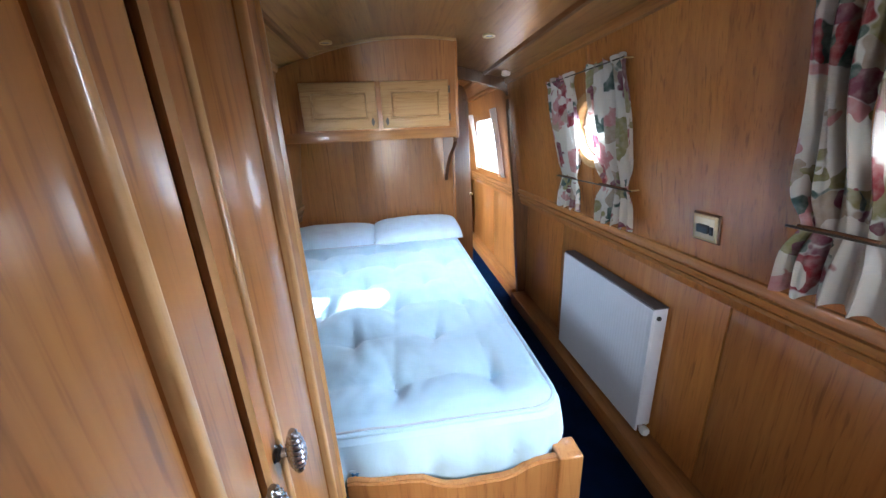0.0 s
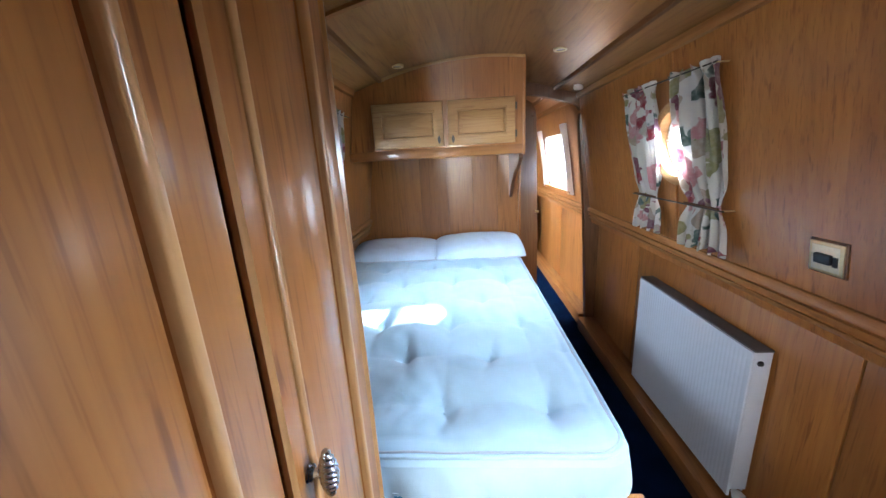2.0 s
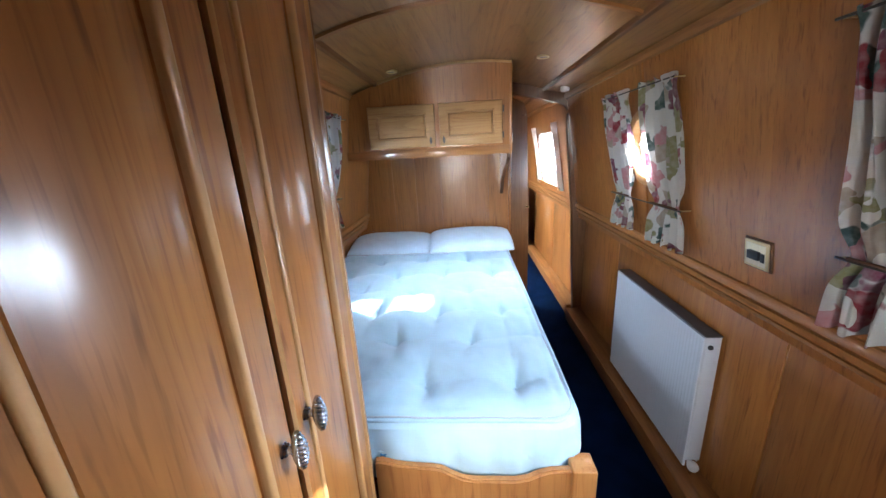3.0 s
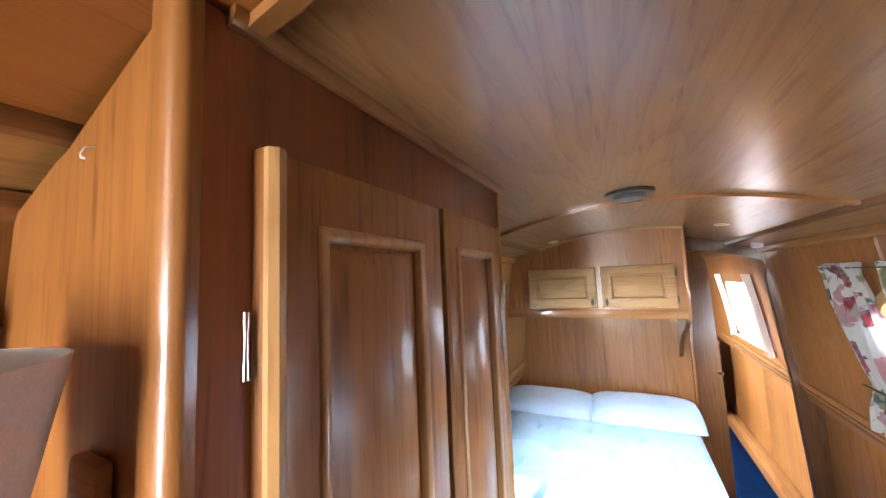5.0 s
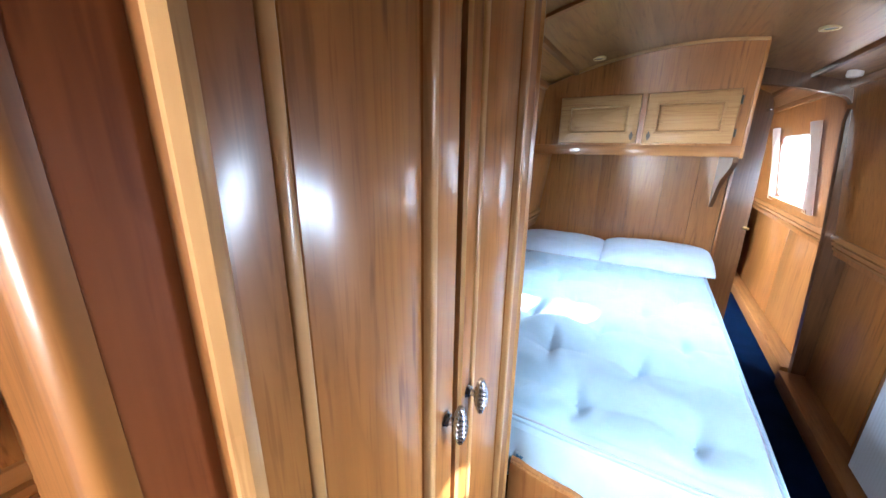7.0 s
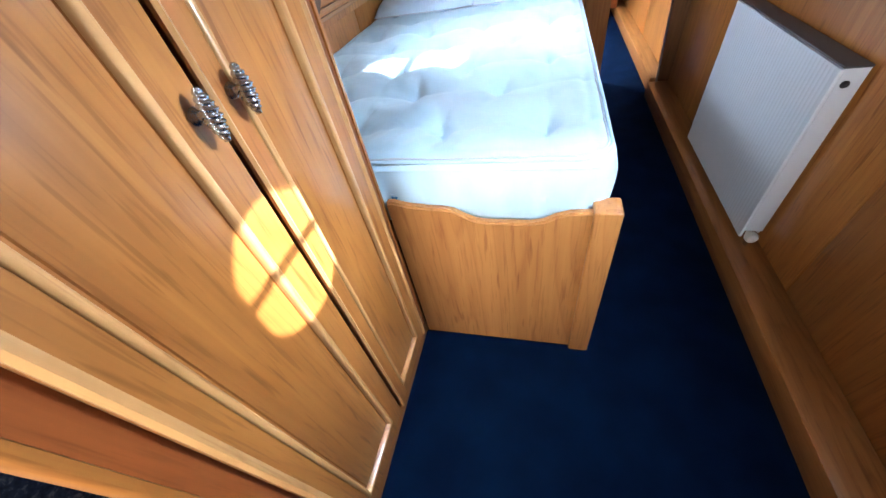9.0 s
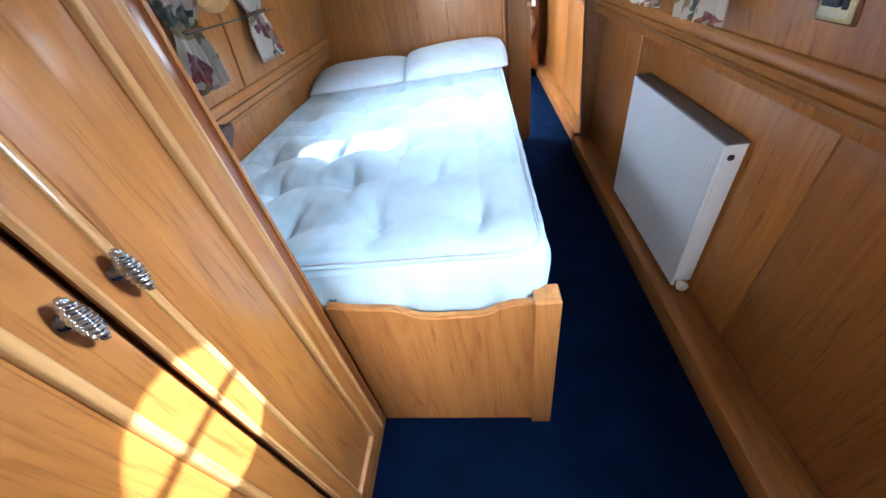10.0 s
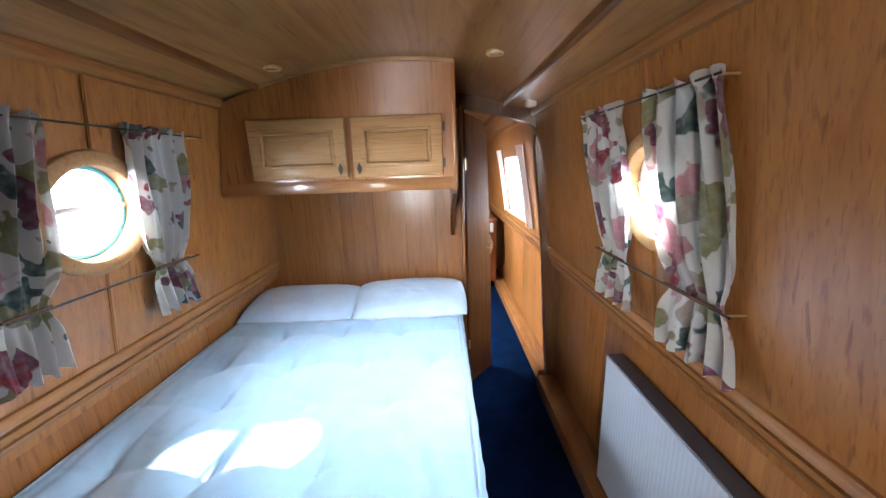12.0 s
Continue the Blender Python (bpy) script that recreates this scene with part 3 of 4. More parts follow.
curtain(-1, (-0.02, 0.18, -0.02, 0.19), "white patterned curtain in the rear cabin", 31)


def curtain_wire(side, y0, y1, z, fat, name, label):
    x = side_x(z, side) - side * 0.048
    t = thing(name, (x, y0, z), label, "curtain rod")
    part("rod", tube([(x, y0, z), (x, y1, z)], fat, 10), dark_iron, t)
    for y in (y0 + 0.012, y1 - 0.012):
        part("bracket", tube([(x, y, z), (side_x(z, side) + side * 0.002, y, z)], fat * 0.9, 8), brass, t)
    settle(t)


for side, y0, y1 in ((1, 1.64, 2.33), (1, 0.42, 1.03), (-1, 1.66, 2.30), (-1, -0.45, 0.19)):
    curtain_wire(side, y0, y1, tie_z(side) - 0.007, 0.0034, "curtain_rod", "thin metal tie rod across the curtains")
    curtain_wire(side, y0 + 0.03, y1 + 0.05, 1.79 if side > 0 else 1.77, 0.003, "curtain_wire", "thin curtain wire above the window")


# ---- panelled doors ----
def door_leaf(u0, u1, z0, z1, thick, stile, m, near=None, far=None):
    """A moulded door: flat frame, grooved moulding and a raised field. Local x across, y up, z out."""
    bm = bmesh.new()

    p = (near if near is not None else stile) - stile
    q = (far if far is not None else stile) - stile

    def loop(d, h):
        s = 1 if d >= stile else 0
        return [bm.verts.new(m @ Vector(c)) for c in ((u0 + d + p * s, z0 + d, h), (u1 - d - q * s, z0 + d, h), (u1 - d - q * s, z1 - d, h), (u0 + d + p * s, z1 - d, h))]

    levels = [(0.0, 0.0), (0.0, thick - 0.007), (0.003, thick - 0.002), (0.009, thick), (stile, thick), (stile + 0.001, thick + 0.002), (stile + 0.005, thick + 0.004), (stile + 0.010, thick + 0.003), (stile + 0.013, thick - 0.004), (stile + 0.015, thick - 0.011),
              (stile + 0.019, thick - 0.011), (stile + 0.021, thick - 0.008), (stile + 0.040, thick - 0.002), (stile + 0.042, thick - 0.001)]
    loops = [loop(d, h) for d, h in levels]
    for a, b in zip(loops, loops[1:]):
        for i in range(4):
            bm.faces.new((a[i], a[(i + 1) % 4], b[(i + 1) % 4], b[i]))
    bm.faces.new(loops[-1])
    bm.faces.new(loops[0])
    bmesh.ops.recalc_face_normals(bm, faces=bm.faces)
    return bm


def moulding(u0, u1, z0, z1, thick, stile, m, near, far):
    """A rounded bead run round the field of a door."""
    bm = bmesh.new()
    loops = []
    for d, h in ((-0.002, -0.004), (-0.0015, 0.001), (0.001, 0.004), (0.005, 0.0055), (0.009, 0.0045), (0.0125, 0.001), (0.0145, -0.010)):
        a, b, c, e = u0 + near + d, u1 - far - d, z0 + stile + d, z1 - stile - d
        loops.append([bm.verts.new(m @ Vector((u, v, thick + h))) for u, v in ((a, c), (b, c), (b, e), (a, e))])
    for p, q in zip(loops, loops[1:]):
        for i in range(4):
            bm.faces.new((p[i], p[(i + 1) % 4], q[(i + 1) % 4], q[i]))
    bmesh.ops.recalc_face_normals(bm, faces=bm.faces)
    return bm


FACE_X = Matrix(((0, 0, 1, 0), (1, 0, 0, 0), (0, 1, 0, 0), (0, 0, 0, 1)))      # faces +x: across = y, up = z
FACE_Y = Matrix(((1, 0, 0, 0), (0, 0, -1, 0), (0, 1, 0, 0), (0, 0, 0, 1)))     # faces -y: across = x, up = z


# ---- wardrobe ----
WX, WY0, WY1 = 0.166, 0.246, 1.004


def spindle_knob(y, z, parent):
    """A twisted pewter spindle on a stepped rose."""
    stem = Matrix.Translation((WX + 0.0175, y, z)) @ Matrix.Rotation(radians(90), 4, "Y")
    knob = part("knob", lathe([(0.0115, 0.0), (0.0125, 0.003), (0.009, 0.006), (0.0105, 0.008), (0.006, 0.011), (0.005, 0.024)], stem, 24), pewter, parent, "twisted pewter knob")
    prof = []
    for i in range(101):
        h = -0.034 + 0.068 * i / 100
        prof.append((0.0025 + 0.0088 * max(0.0, math.cos(h / 0.036 * math.pi / 2)) ** 0.8, h))
    part("grip", lathe(prof, Matrix.Translation((WX + 0.046, y, z)), 24, None, 2, 780.0, 0.13), pewter, knob)


def wardrobe():
    t = thing("wardrobe", (0, 0.6, 0), "tall built-in oak wardrobe with two panelled doors", "wardrobe")
    top = [(-0.40, 0.0), (WX - 0.03, 0.0), (WX - 0.03, arch(WX) - 0.002), (-0.075, arch(-0.075) - 0.024), (-0.105, arch(-0.075) - 0.03), (-0.24, 1.915), (-0.245, 1.90), (-0.37, 1.08), (-0.40, 1.08)]
    part("side_panel", prism(top, "y", WY0, WY0 + 0.018), oak, t, "pale varnished end panel")
    part("side_panel", prism(top, "y", WY1 - 0.018, WY1), oak, t)
    part("frame", box(WX - 0.02, WX, WY0 + 0.0105, WY1 - 0.02, 0.0, arch(WX) - 0.004, 0.002), oak_red, t, "darker red oak face frame")
    # rounded corner posts
    for y, s in ((WY0 + 0.002, 1), (WY1 - 0.012, -1)):
        r = 0.014 if s > 0 else 0.012
        pts = [(WX - 0.034, y + s * r), (WX - 0.034, y - s * (r - 0.002))]
        for i in range(9):
            a = radians(-90 + i * 11.25 * 1.0)
            pts.append((WX - 0.016 + 0.020 * math.cos(a), y + s * (0.0 + r * math.sin(a))))
        pts.append((WX + 0.004, y + s * 0.008))
        part("corner_post", prism(pts, "z", 0.0, arch(WX) - 0.003), oak, t)
    part("cornice", prism([(WX - 0.002, arch(WX) - 0.016), (WX + 0.006, arch(WX) - 0.014), (WX + 0.011, arch(WX) - 0.007), (WX + 0.012, arch(WX) + 0.006), (WX - 0.002, arch(WX) + 0.006)], "y", WY0 + 0.03, WY1), oak_long, t, "slim oak cornice bead")
    part("plinth", box(WX - 0.018, WX + 0.004, WY0 + 0.04, WY1 - 0.006, 0.0, 0.075, 0.003), oak_long, t)
    doors = []
    for a, b, near, far in ((0.300, 0.624, 0.058, 0.062), (0.633, 0.936, 0.046, 0.066)):
        d = part("door", door_leaf(a, b, 0.085, 1.932, 0.020, 0.066, Matrix.Translation((WX + 0.001, 0, 0)) @ FACE_X, near, far), oak, t)
        doors.append(d)
        # the bright line along this moulding is coloured in, not reflected
        part("moulding", moulding(a, b, 0.085, 1.932, 0.020, 0.066, Matrix.Translation((WX + 0.001, 0, 0)) @ FACE_X, near, far), oak_bead, d, "rounded moulding with its highlight put into paler wood")
        edge = a if a < 0.5 else b - 0.020
        part("edge_bead", prism([(WX + 0.002, edge), (WX + 0.021, edge + 0.001), (WX + 0.0265, edge + 0.008), (WX + 0.0255, edge + 0.014), (WX + 0.0208, edge + 0.020), (WX + 0.002, edge + 0.020)], "z", 0.085, 1.932), oak_bead, d)
    part("edge_bead", prism([(WX + 0.002, 0.633), (WX + 0.021, 0.633), (WX + 0.026, 0.638), (WX + 0.021, 0.645), (WX + 0.002, 0.645)], "z", 0.085, 1.932), oak_bead, doors[1])
    spindle_knob(0.598, 1.148, doors[0])
    spindle_knob(0.672, 1.150, doors[1])
    for z in (1.76, 0.30):
        h = part("hinge", tube([(WX + 0.006, 0.292, z - 0.027), (WX + 0.006, 0.292, z + 0.027)], 0.0026, 10), chrome, doors[0], "chrome hinge")
        for dz in (-0.021, 0.021):
            tube_bm = tube([(WX + 0.006, 0.292, z + dz - 0.007), (WX + 0.006, 0.292, z + dz + 0.007)], 0.0036, 10)
            part("knuckle", tube_bm, chrome, t)
    return settle(t)


wardrobe()

# small hook on the end panel
hook = thing("coat_hook", (0.03, WY0, 1.93), "small white hook on the wardrobe end", "hook")
part("wire", tube([(0.004, WY0 - 0.001, 1.952), (0.003, WY0 - 0.008, 1.950), (0.004, WY0 - 0.011, 1.943), (0.008, WY0 - 0.012, 1.938), (0.014, WY0 - 0.010, 1.936)], 0.0012, 8), white_plastic, hook)
settle(hook)

# dark block on the far face of the wardrobe
blk = thing("corner_block", (0.08, WY1, 1.16), "dark stained wooden block on the wardrobe back", "bracket")
part("block", prism([(WY1 - 0.001, 1.145), (WY1 + 0.030, 1.150), (WY1 + 0.066, 1.178), (WY1 + 0.068, 1.190), (WY1 - 0.001, 1.192)], "x", 0.06, 0.140), dark_wood, blk)
settle(blk)


# ---- bed ----
def bed():
    t = thing("bed", (0.2, 2.0, 0), "fixed oak bed with a shaped footboard", "bed")
    prof = [(WX + 0.014, 0.70), (0.20, 0.702), (0.24, 0.690), (0.30, 0.682), (0.345, 0.680), (0.375, 0.674), (0.405, 0.655), (0.435, 0.640), (0.47, 0.634), (0.59, 0.634), (0.625, 0.642), (0.655, 0.660), (0.69, 0.672), (0.75, 0.676)]
    bm = prism([(WX + 0.014, 0.012)] + prof + [(0.75, 0.012)], "y", 0.984, 1.010)
    bmesh.ops.bevel(bm, geom=[e for e in bm.edges if all(v.co.z > 0.6 for v in e.verts) and abs(e.verts[0].co.y - e.verts[1].co.y) < 1e-4], offset=0.006, segments=3, affect="EDGES")
    part("footboard", bm, oak_bed, t, "footboard with a scooped top edge")
    part("post", box(0.745, 0.814, 0.972, 1.042, 0.0, 0.685, 0.006, 3), oak_bed, t, "square bevelled corner post")
    # side and underparts take the darker oak, shade put into the colour
    part("side_board", box(0.752, 0.774, 1.042, 3.09, 0.02, 0.595, 0.003), oak_dark_shaded, t)
    part("base", box(-0.475, 0.752, 1.012, 3.095, 0.52, 0.60), oak_dark_shaded, t)
    part("leg", box(-0.47, -0.40, 1.1, 1.17, 0.0, 0.52), oak_dark_shaded, t)
    part("leg", box(-0.47, -0.40, 2.9, 2.97, 0.0, 0.52), oak_dark_shaded, t)
    return settle(t)


bed()

MX0, MX1, MY0, MY1, MZ0, MZ1 = -0.478, 0.792, 1.020, 3.085, 0.602, 0.815


def outline(inset, n, r=0.085):
    """A rounded rectangle, evenly stepped."""
    x0, x1, y0, y1 = MX0 + inset, MX1 - inset, MY0 + inset, MY1 - inset
    pts = []
    for cx, cy, a0 in ((x1 - r, y0 + r, -90), (x1 - r, y1 - r, 0), (x0 + r, y1 - r, 90), (x0 + r, y0 + r, 180)):
        for i in range(9):
            a = radians(a0 + i * 90 / 8)
            pts.append(Vector((cx + r * math.cos(a), cy + r * math.sin(a), 0)))
    out, k = [], len(pts)
    for i in range(k):
        a, b = pts[i], pts[(i + 1) % k]
        cuts = max(1, int((b - a).length / n))
        out += [a.lerp(b, j / cuts) for j in range(cuts)]
    return out


TUFTS = [(MX0 + 0.17 + 0.31 * i + (0.155 if j % 2 else 0.0), MY0 + 0.20 + 0.27 * j) for j in range(8) for i in range(4 - (j % 2))]


def soft_top(x, y):
    """Height of the mattress top: rolled edge, buttoned hollows and creases."""
    d = min(x - MX0, MX1 - x, y - MY0, MY1 - y)
    ex, ey = max(MX0 + 0.085 - x, x - MX1 + 0.085), max(MY0 + 0.085 - y, y - MY1 + 0.085)
    if ex > 0 and ey > 0:
        d = max(0.0, 0.085 - math.hypot(ex, ey))
    z = MZ1 - 0.030 * max(0.0, 1 - d / 0.05) ** 2 - 0.006 * math.exp(-((d - 0.055) / 0.014) ** 2)
    soft = min(1.0, d / 0.07)
    near = sorted(math.hypot(x - a, y - b) for a, b in TUFTS)
    dip = 0.017 * math.exp(-(near[0] / 0.045) ** 2) + 0.014 * math.exp(-(near[0] / 0.11) ** 2)
    for n_tuft, (a, b) in enumerate(TUFTS):
        if abs(x - a) < 0.09 and abs(y - b) < 0.3:
            lean = 0.25 * math.sin(n_tuft * 2.4)
            across = x - a - lean * (y - b)
            dip += 0.011 * math.exp(-abs(across) / 0.016) * math.exp(-((y - b) / 0.12) ** 2)
            dip -= 0.007 * math.exp(-((across - 0.035) / 0.022) ** 2) * math.exp(-((y - b) / 0.12) ** 2)
    # creases that run between neighbouring buttons, and pulled folds near the foot
    ridge = abs(math.sin((x - MX0 - 0.17) / 0.31 * math.pi)) ** 0.5
    cross = abs(math.sin((y - MY0 - 0.20) / 0.27 * math.pi)) ** 0.5
    rise = 0.014 * ridge * cross - 0.005
    rise += 0.012 * noise.noise(Vector((x * 6, y * 4, 1.3))) + 0.004 * noise.noise(Vector((x * 19 + 4 * y, y * 11, 4.1)))
    pull = math.exp(-((x - 0.30) / 0.16) ** 2 - ((y - 1.17) / 0.10) ** 2)
    rise += 0.003 * pull * math.sin(95 * (x - 0.42 * (y - 1.0)))
    z += soft * (rise - dip)
    return z


def mattress():
    t = thing("mattress", (0.15, 2.0, MZ0), "bare white buttoned mattress with corded edges", "mattress")
    bm = bmesh.new()
    nx, ny = 150, 220
    r = 0.085
    grid = []
    for j in range(ny + 1):
        row = []
        for i in range(nx + 1):
            x, y = MX0 + (MX1 - MX0) * i / nx, MY0 + (MY1 - MY0) * j / ny
            cx, cy = min(max(x, MX0 + r), MX1 - r), min(max(y, MY0 + r), MY1 - r)
            d = math.hypot(x - cx, y - cy)
            if d > r:
                lim = max(abs(x - cx), abs(y - cy)) / d
                x, y = cx + (x - cx) * lim, cy + (y - cy) * lim
            row.append(bm.verts.new((x, y, soft_top(x, y))))
        grid.append(row)
    for j in range(ny):
        for i in range(nx):
            bm.faces.new((grid[j][i], grid[j][i + 1], grid[j + 1][i + 1], grid[j + 1][i]))
    part("top_panel", bm, ticking, t)
    # quilted border
    bm = bmesh.new()
    rim = outline(0.0, 0.02)
    rows, n = [], 14
    for j in range(n + 1):
        v = j / n
        row = []
        for i, p in enumerate(rim):
            nearest = Vector((min(max(p.x, MX0 + r), MX1 - r), min(max(p.y, MY0 + r), MY1 - r), 0))
            out = (p - nearest)
            out = out.normalized() if out.length > 1e-5 else Vector((0, 0, 0))
            run = p.x * 1.0 + p.y * 1.0
            quilt = 0.016 * abs(math.sin(run / 0.11 * math.pi)) ** 0.4 + 0.004 * noise.noise(Vector((p.x * 12, p.y * 12, v * 4)))
            bulge = (0.004 + quilt) * math.sin(math.pi * v) ** 0.7 - 0.004
            z = (MZ1 - 0.030) * (1 - v) + MZ0 * v
            q = p + out * bulge
            row.append(bm.verts.new((q.x, q.y, z)))
        rows.append(row)
    k = len(rim)
    for a, b in zip(rows, rows[1:]):
        for i in range(k):
            bm.faces.new((a[i], a[(i + 1) % k], b[(i + 1) % k], b[i]))
    bm.faces.new(rows[-1])
    bmesh.ops.recalc_face_normals(bm, faces=bm.faces)
    part("border", bm, ticking, t, "quilted mattress border")
    for z, inset in ((MZ1 - 0.010, 0.012), (MZ0 + 0.012, -0.002)):
        part("piping", tube([(p.x, p.y, z + 0.003 * noise.noise(Vector((p.x * 4, p.y * 4, 0)))) for p in outline(inset, 0.03)], 0.0055, 8, True), ticking, t)
    part("piping", tube([(p.x, p.y, soft_top(p.x, p.y) + 0.001) for p in outline(0.022, 0.03, 0.07)], 0.0030, 6, True), piping_cloth, t, "grey stitched cord")
    for n_tuft, (a, b) in enumerate(TUFTS):
        part("button", lathe([(0.001, 0.0), (0.008, 0.001), (0.009, 0.003), (0.006, 0.006), (0.001, 0.007)], Matrix.Translation((a, b, soft_top(a, b) - 0.002)), 12), ticking, t)
    tag = part("label", box(0.185, 0.235, MY0 - 0.009, MY0 - 0.006, 0.668, 0.712, 0.001), ticking, t, "white sewn label with blue print")
    for x0, x1, z0, z1 in ((0.19, 0.196, 0.674, 0.706), (0.202, 0.21, 0.674, 0.706), (0.215, 0.22, 0.674, 0.706), (0.19, 0.228, 0.698, 0.703)):
        part("print", box(x0, x1, MY0 - 0.0115, MY0 - 0.0092, z0, z1), label_blue, tag, "blue printed bars")
    return settle(t)


mattress()


def pillow(x0, x1, y0, y1, z, high, tilt, turn, seed, label):
    t = thing("pillow", ((x0 + x1) / 2, (y0 + y1) / 2, z), label, "pillow", "pillows on the bed")
    hx, hy = (x1 - x0) / 2, (y1 - y0) / 2
    rnd = random.Random(seed)
    off = rnd.random() * 20
    bm = bmesh.new()
    n = 44
    side_rows = []
    m = pose((x0 + x1) / 2, (y0 + y1) / 2, z, tilt, 0, turn)
    for s in (1, -1):
        rows = []
        for j in range(n + 1):
            row = []
            for i in range(n + 1):
                u, v = 2 * i / n - 1, 2 * j / n - 1
                fu, fv = max(0.0, 1 - abs(u) ** 3.2) ** 0.5, max(0.0, 1 - abs(v) ** 3.0) ** 0.5
                pull = 1 - 0.035 * (abs(u) * abs(v)) ** 2
                h = high * fu * fv * (0.62 if s > 0 else 0.38) * (1 + 0.10 * noise.noise(Vector((u * 1.6 + off, v * 1.6, s))))
                h += 0.004 * noise.noise(Vector((u * 6 + off, v * 6, s * 3))) * fu * fv
                row.append(bm.verts.new(m @ Vector((u * hx * pull, v * hy * pull, s * h + high * 0.38))))
            rows.append(row)
        for j in range(n):
            for i in range(n):
                f = (rows[j][i], rows[j][i + 1], rows[j + 1][i + 1], rows[j + 1][i])
                bm.faces.new(f if s > 0 else f[::-1])
        side_rows.append(rows)
    bmesh.ops.remove_doubles(bm, verts=bm.verts, dist=0.0004)
    part("case", bm, pillow_cloth, t)
    rim = []
    for a in range(96):
        q = 2 * math.pi * a / 96
        c, s = math.cos(q), math.sin(q)
        e = 1 / max(abs(c), abs(s))
        u, v = c * e, s * e
        pull = 1 - 0.035 * (abs(u) * abs(v)) ** 2
        rim.append(m @ Vector((u * hx * pull, v * hy * pull, high * 0.38)))
    part("piping", tube(rim, 0.0034, 6, True), piping_cloth, t, "thin grey corded seam")
    return settle(t)


pillow(-0.47, 0.185, 2.70, 3.085, 0.806, 0.118, 8, 0, 2, "plump white pillow lying flat with grey cord")
pillow(0.165, 0.825, 2.715, 3.085, 0.812, 0.128, 12, 2, 5, "plump white pillow tilted up with grey cord")


# ---- overhead cabinet ----
def cabinet():
    t = thing("wall_cabinet", (0.25, 2.55, 1.53), "oak overhead cabinet with two pale panelled doors", "cabinet")
    cx0, cx1, cy, cz = -0.375, 0.775, 2.535, 1.528
    n = 24
    tops = [(cx1 - (cx1 + 0.07) * i / n, arch(cx1 - (cx1 + 0.07) * i / n) - 0.004) for i in range(n + 1)]
    front = [(-0.30, cz), (cx1, cz)] + tops + [(-0.10, arch(-0.07) - 0.016), (-0.245, 1.925)]
    part("front_panel", prism(front, "y", cy, cy + 0.02), oak, t, "arched oak front panel")
    # end face and bracket below use the darker oak as shade
    part("side_panel", box(cx1 - 0.018, cx1, cy + 0.021, Y_HEAD - 0.002, cz, arch(cx1) - 0.004), oak_dark_shaded, t)
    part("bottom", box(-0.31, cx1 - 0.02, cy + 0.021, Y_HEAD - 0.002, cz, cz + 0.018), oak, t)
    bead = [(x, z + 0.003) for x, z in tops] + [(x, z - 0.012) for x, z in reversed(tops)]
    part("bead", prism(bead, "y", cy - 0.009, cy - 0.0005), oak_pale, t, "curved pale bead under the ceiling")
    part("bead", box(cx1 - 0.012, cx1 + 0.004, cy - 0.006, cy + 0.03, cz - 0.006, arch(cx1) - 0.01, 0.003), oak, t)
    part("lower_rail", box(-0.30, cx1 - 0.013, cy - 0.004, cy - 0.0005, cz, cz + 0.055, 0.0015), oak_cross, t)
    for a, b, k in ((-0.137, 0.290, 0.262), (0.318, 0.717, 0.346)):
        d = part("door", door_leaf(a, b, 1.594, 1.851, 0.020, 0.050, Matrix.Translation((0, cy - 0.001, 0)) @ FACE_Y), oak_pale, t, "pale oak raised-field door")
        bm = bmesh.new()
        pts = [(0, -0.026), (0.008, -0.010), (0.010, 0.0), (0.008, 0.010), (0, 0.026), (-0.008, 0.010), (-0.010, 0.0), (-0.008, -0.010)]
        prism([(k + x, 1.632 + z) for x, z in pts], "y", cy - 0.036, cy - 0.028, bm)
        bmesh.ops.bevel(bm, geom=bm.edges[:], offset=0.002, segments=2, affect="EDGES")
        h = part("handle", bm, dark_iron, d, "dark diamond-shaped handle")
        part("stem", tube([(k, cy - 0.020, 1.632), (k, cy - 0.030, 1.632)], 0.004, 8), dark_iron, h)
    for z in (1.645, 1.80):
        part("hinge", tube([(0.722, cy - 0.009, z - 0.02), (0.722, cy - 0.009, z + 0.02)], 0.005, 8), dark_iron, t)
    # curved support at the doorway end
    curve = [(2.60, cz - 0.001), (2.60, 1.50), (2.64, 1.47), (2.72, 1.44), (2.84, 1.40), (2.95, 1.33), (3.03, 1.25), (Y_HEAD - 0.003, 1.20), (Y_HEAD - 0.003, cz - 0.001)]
    part("bracket", prism(curve, "x", 0.752, 0.775), oak_dark_shaded, t, "curved oak support bracket")
    return settle(t)


cabinet()


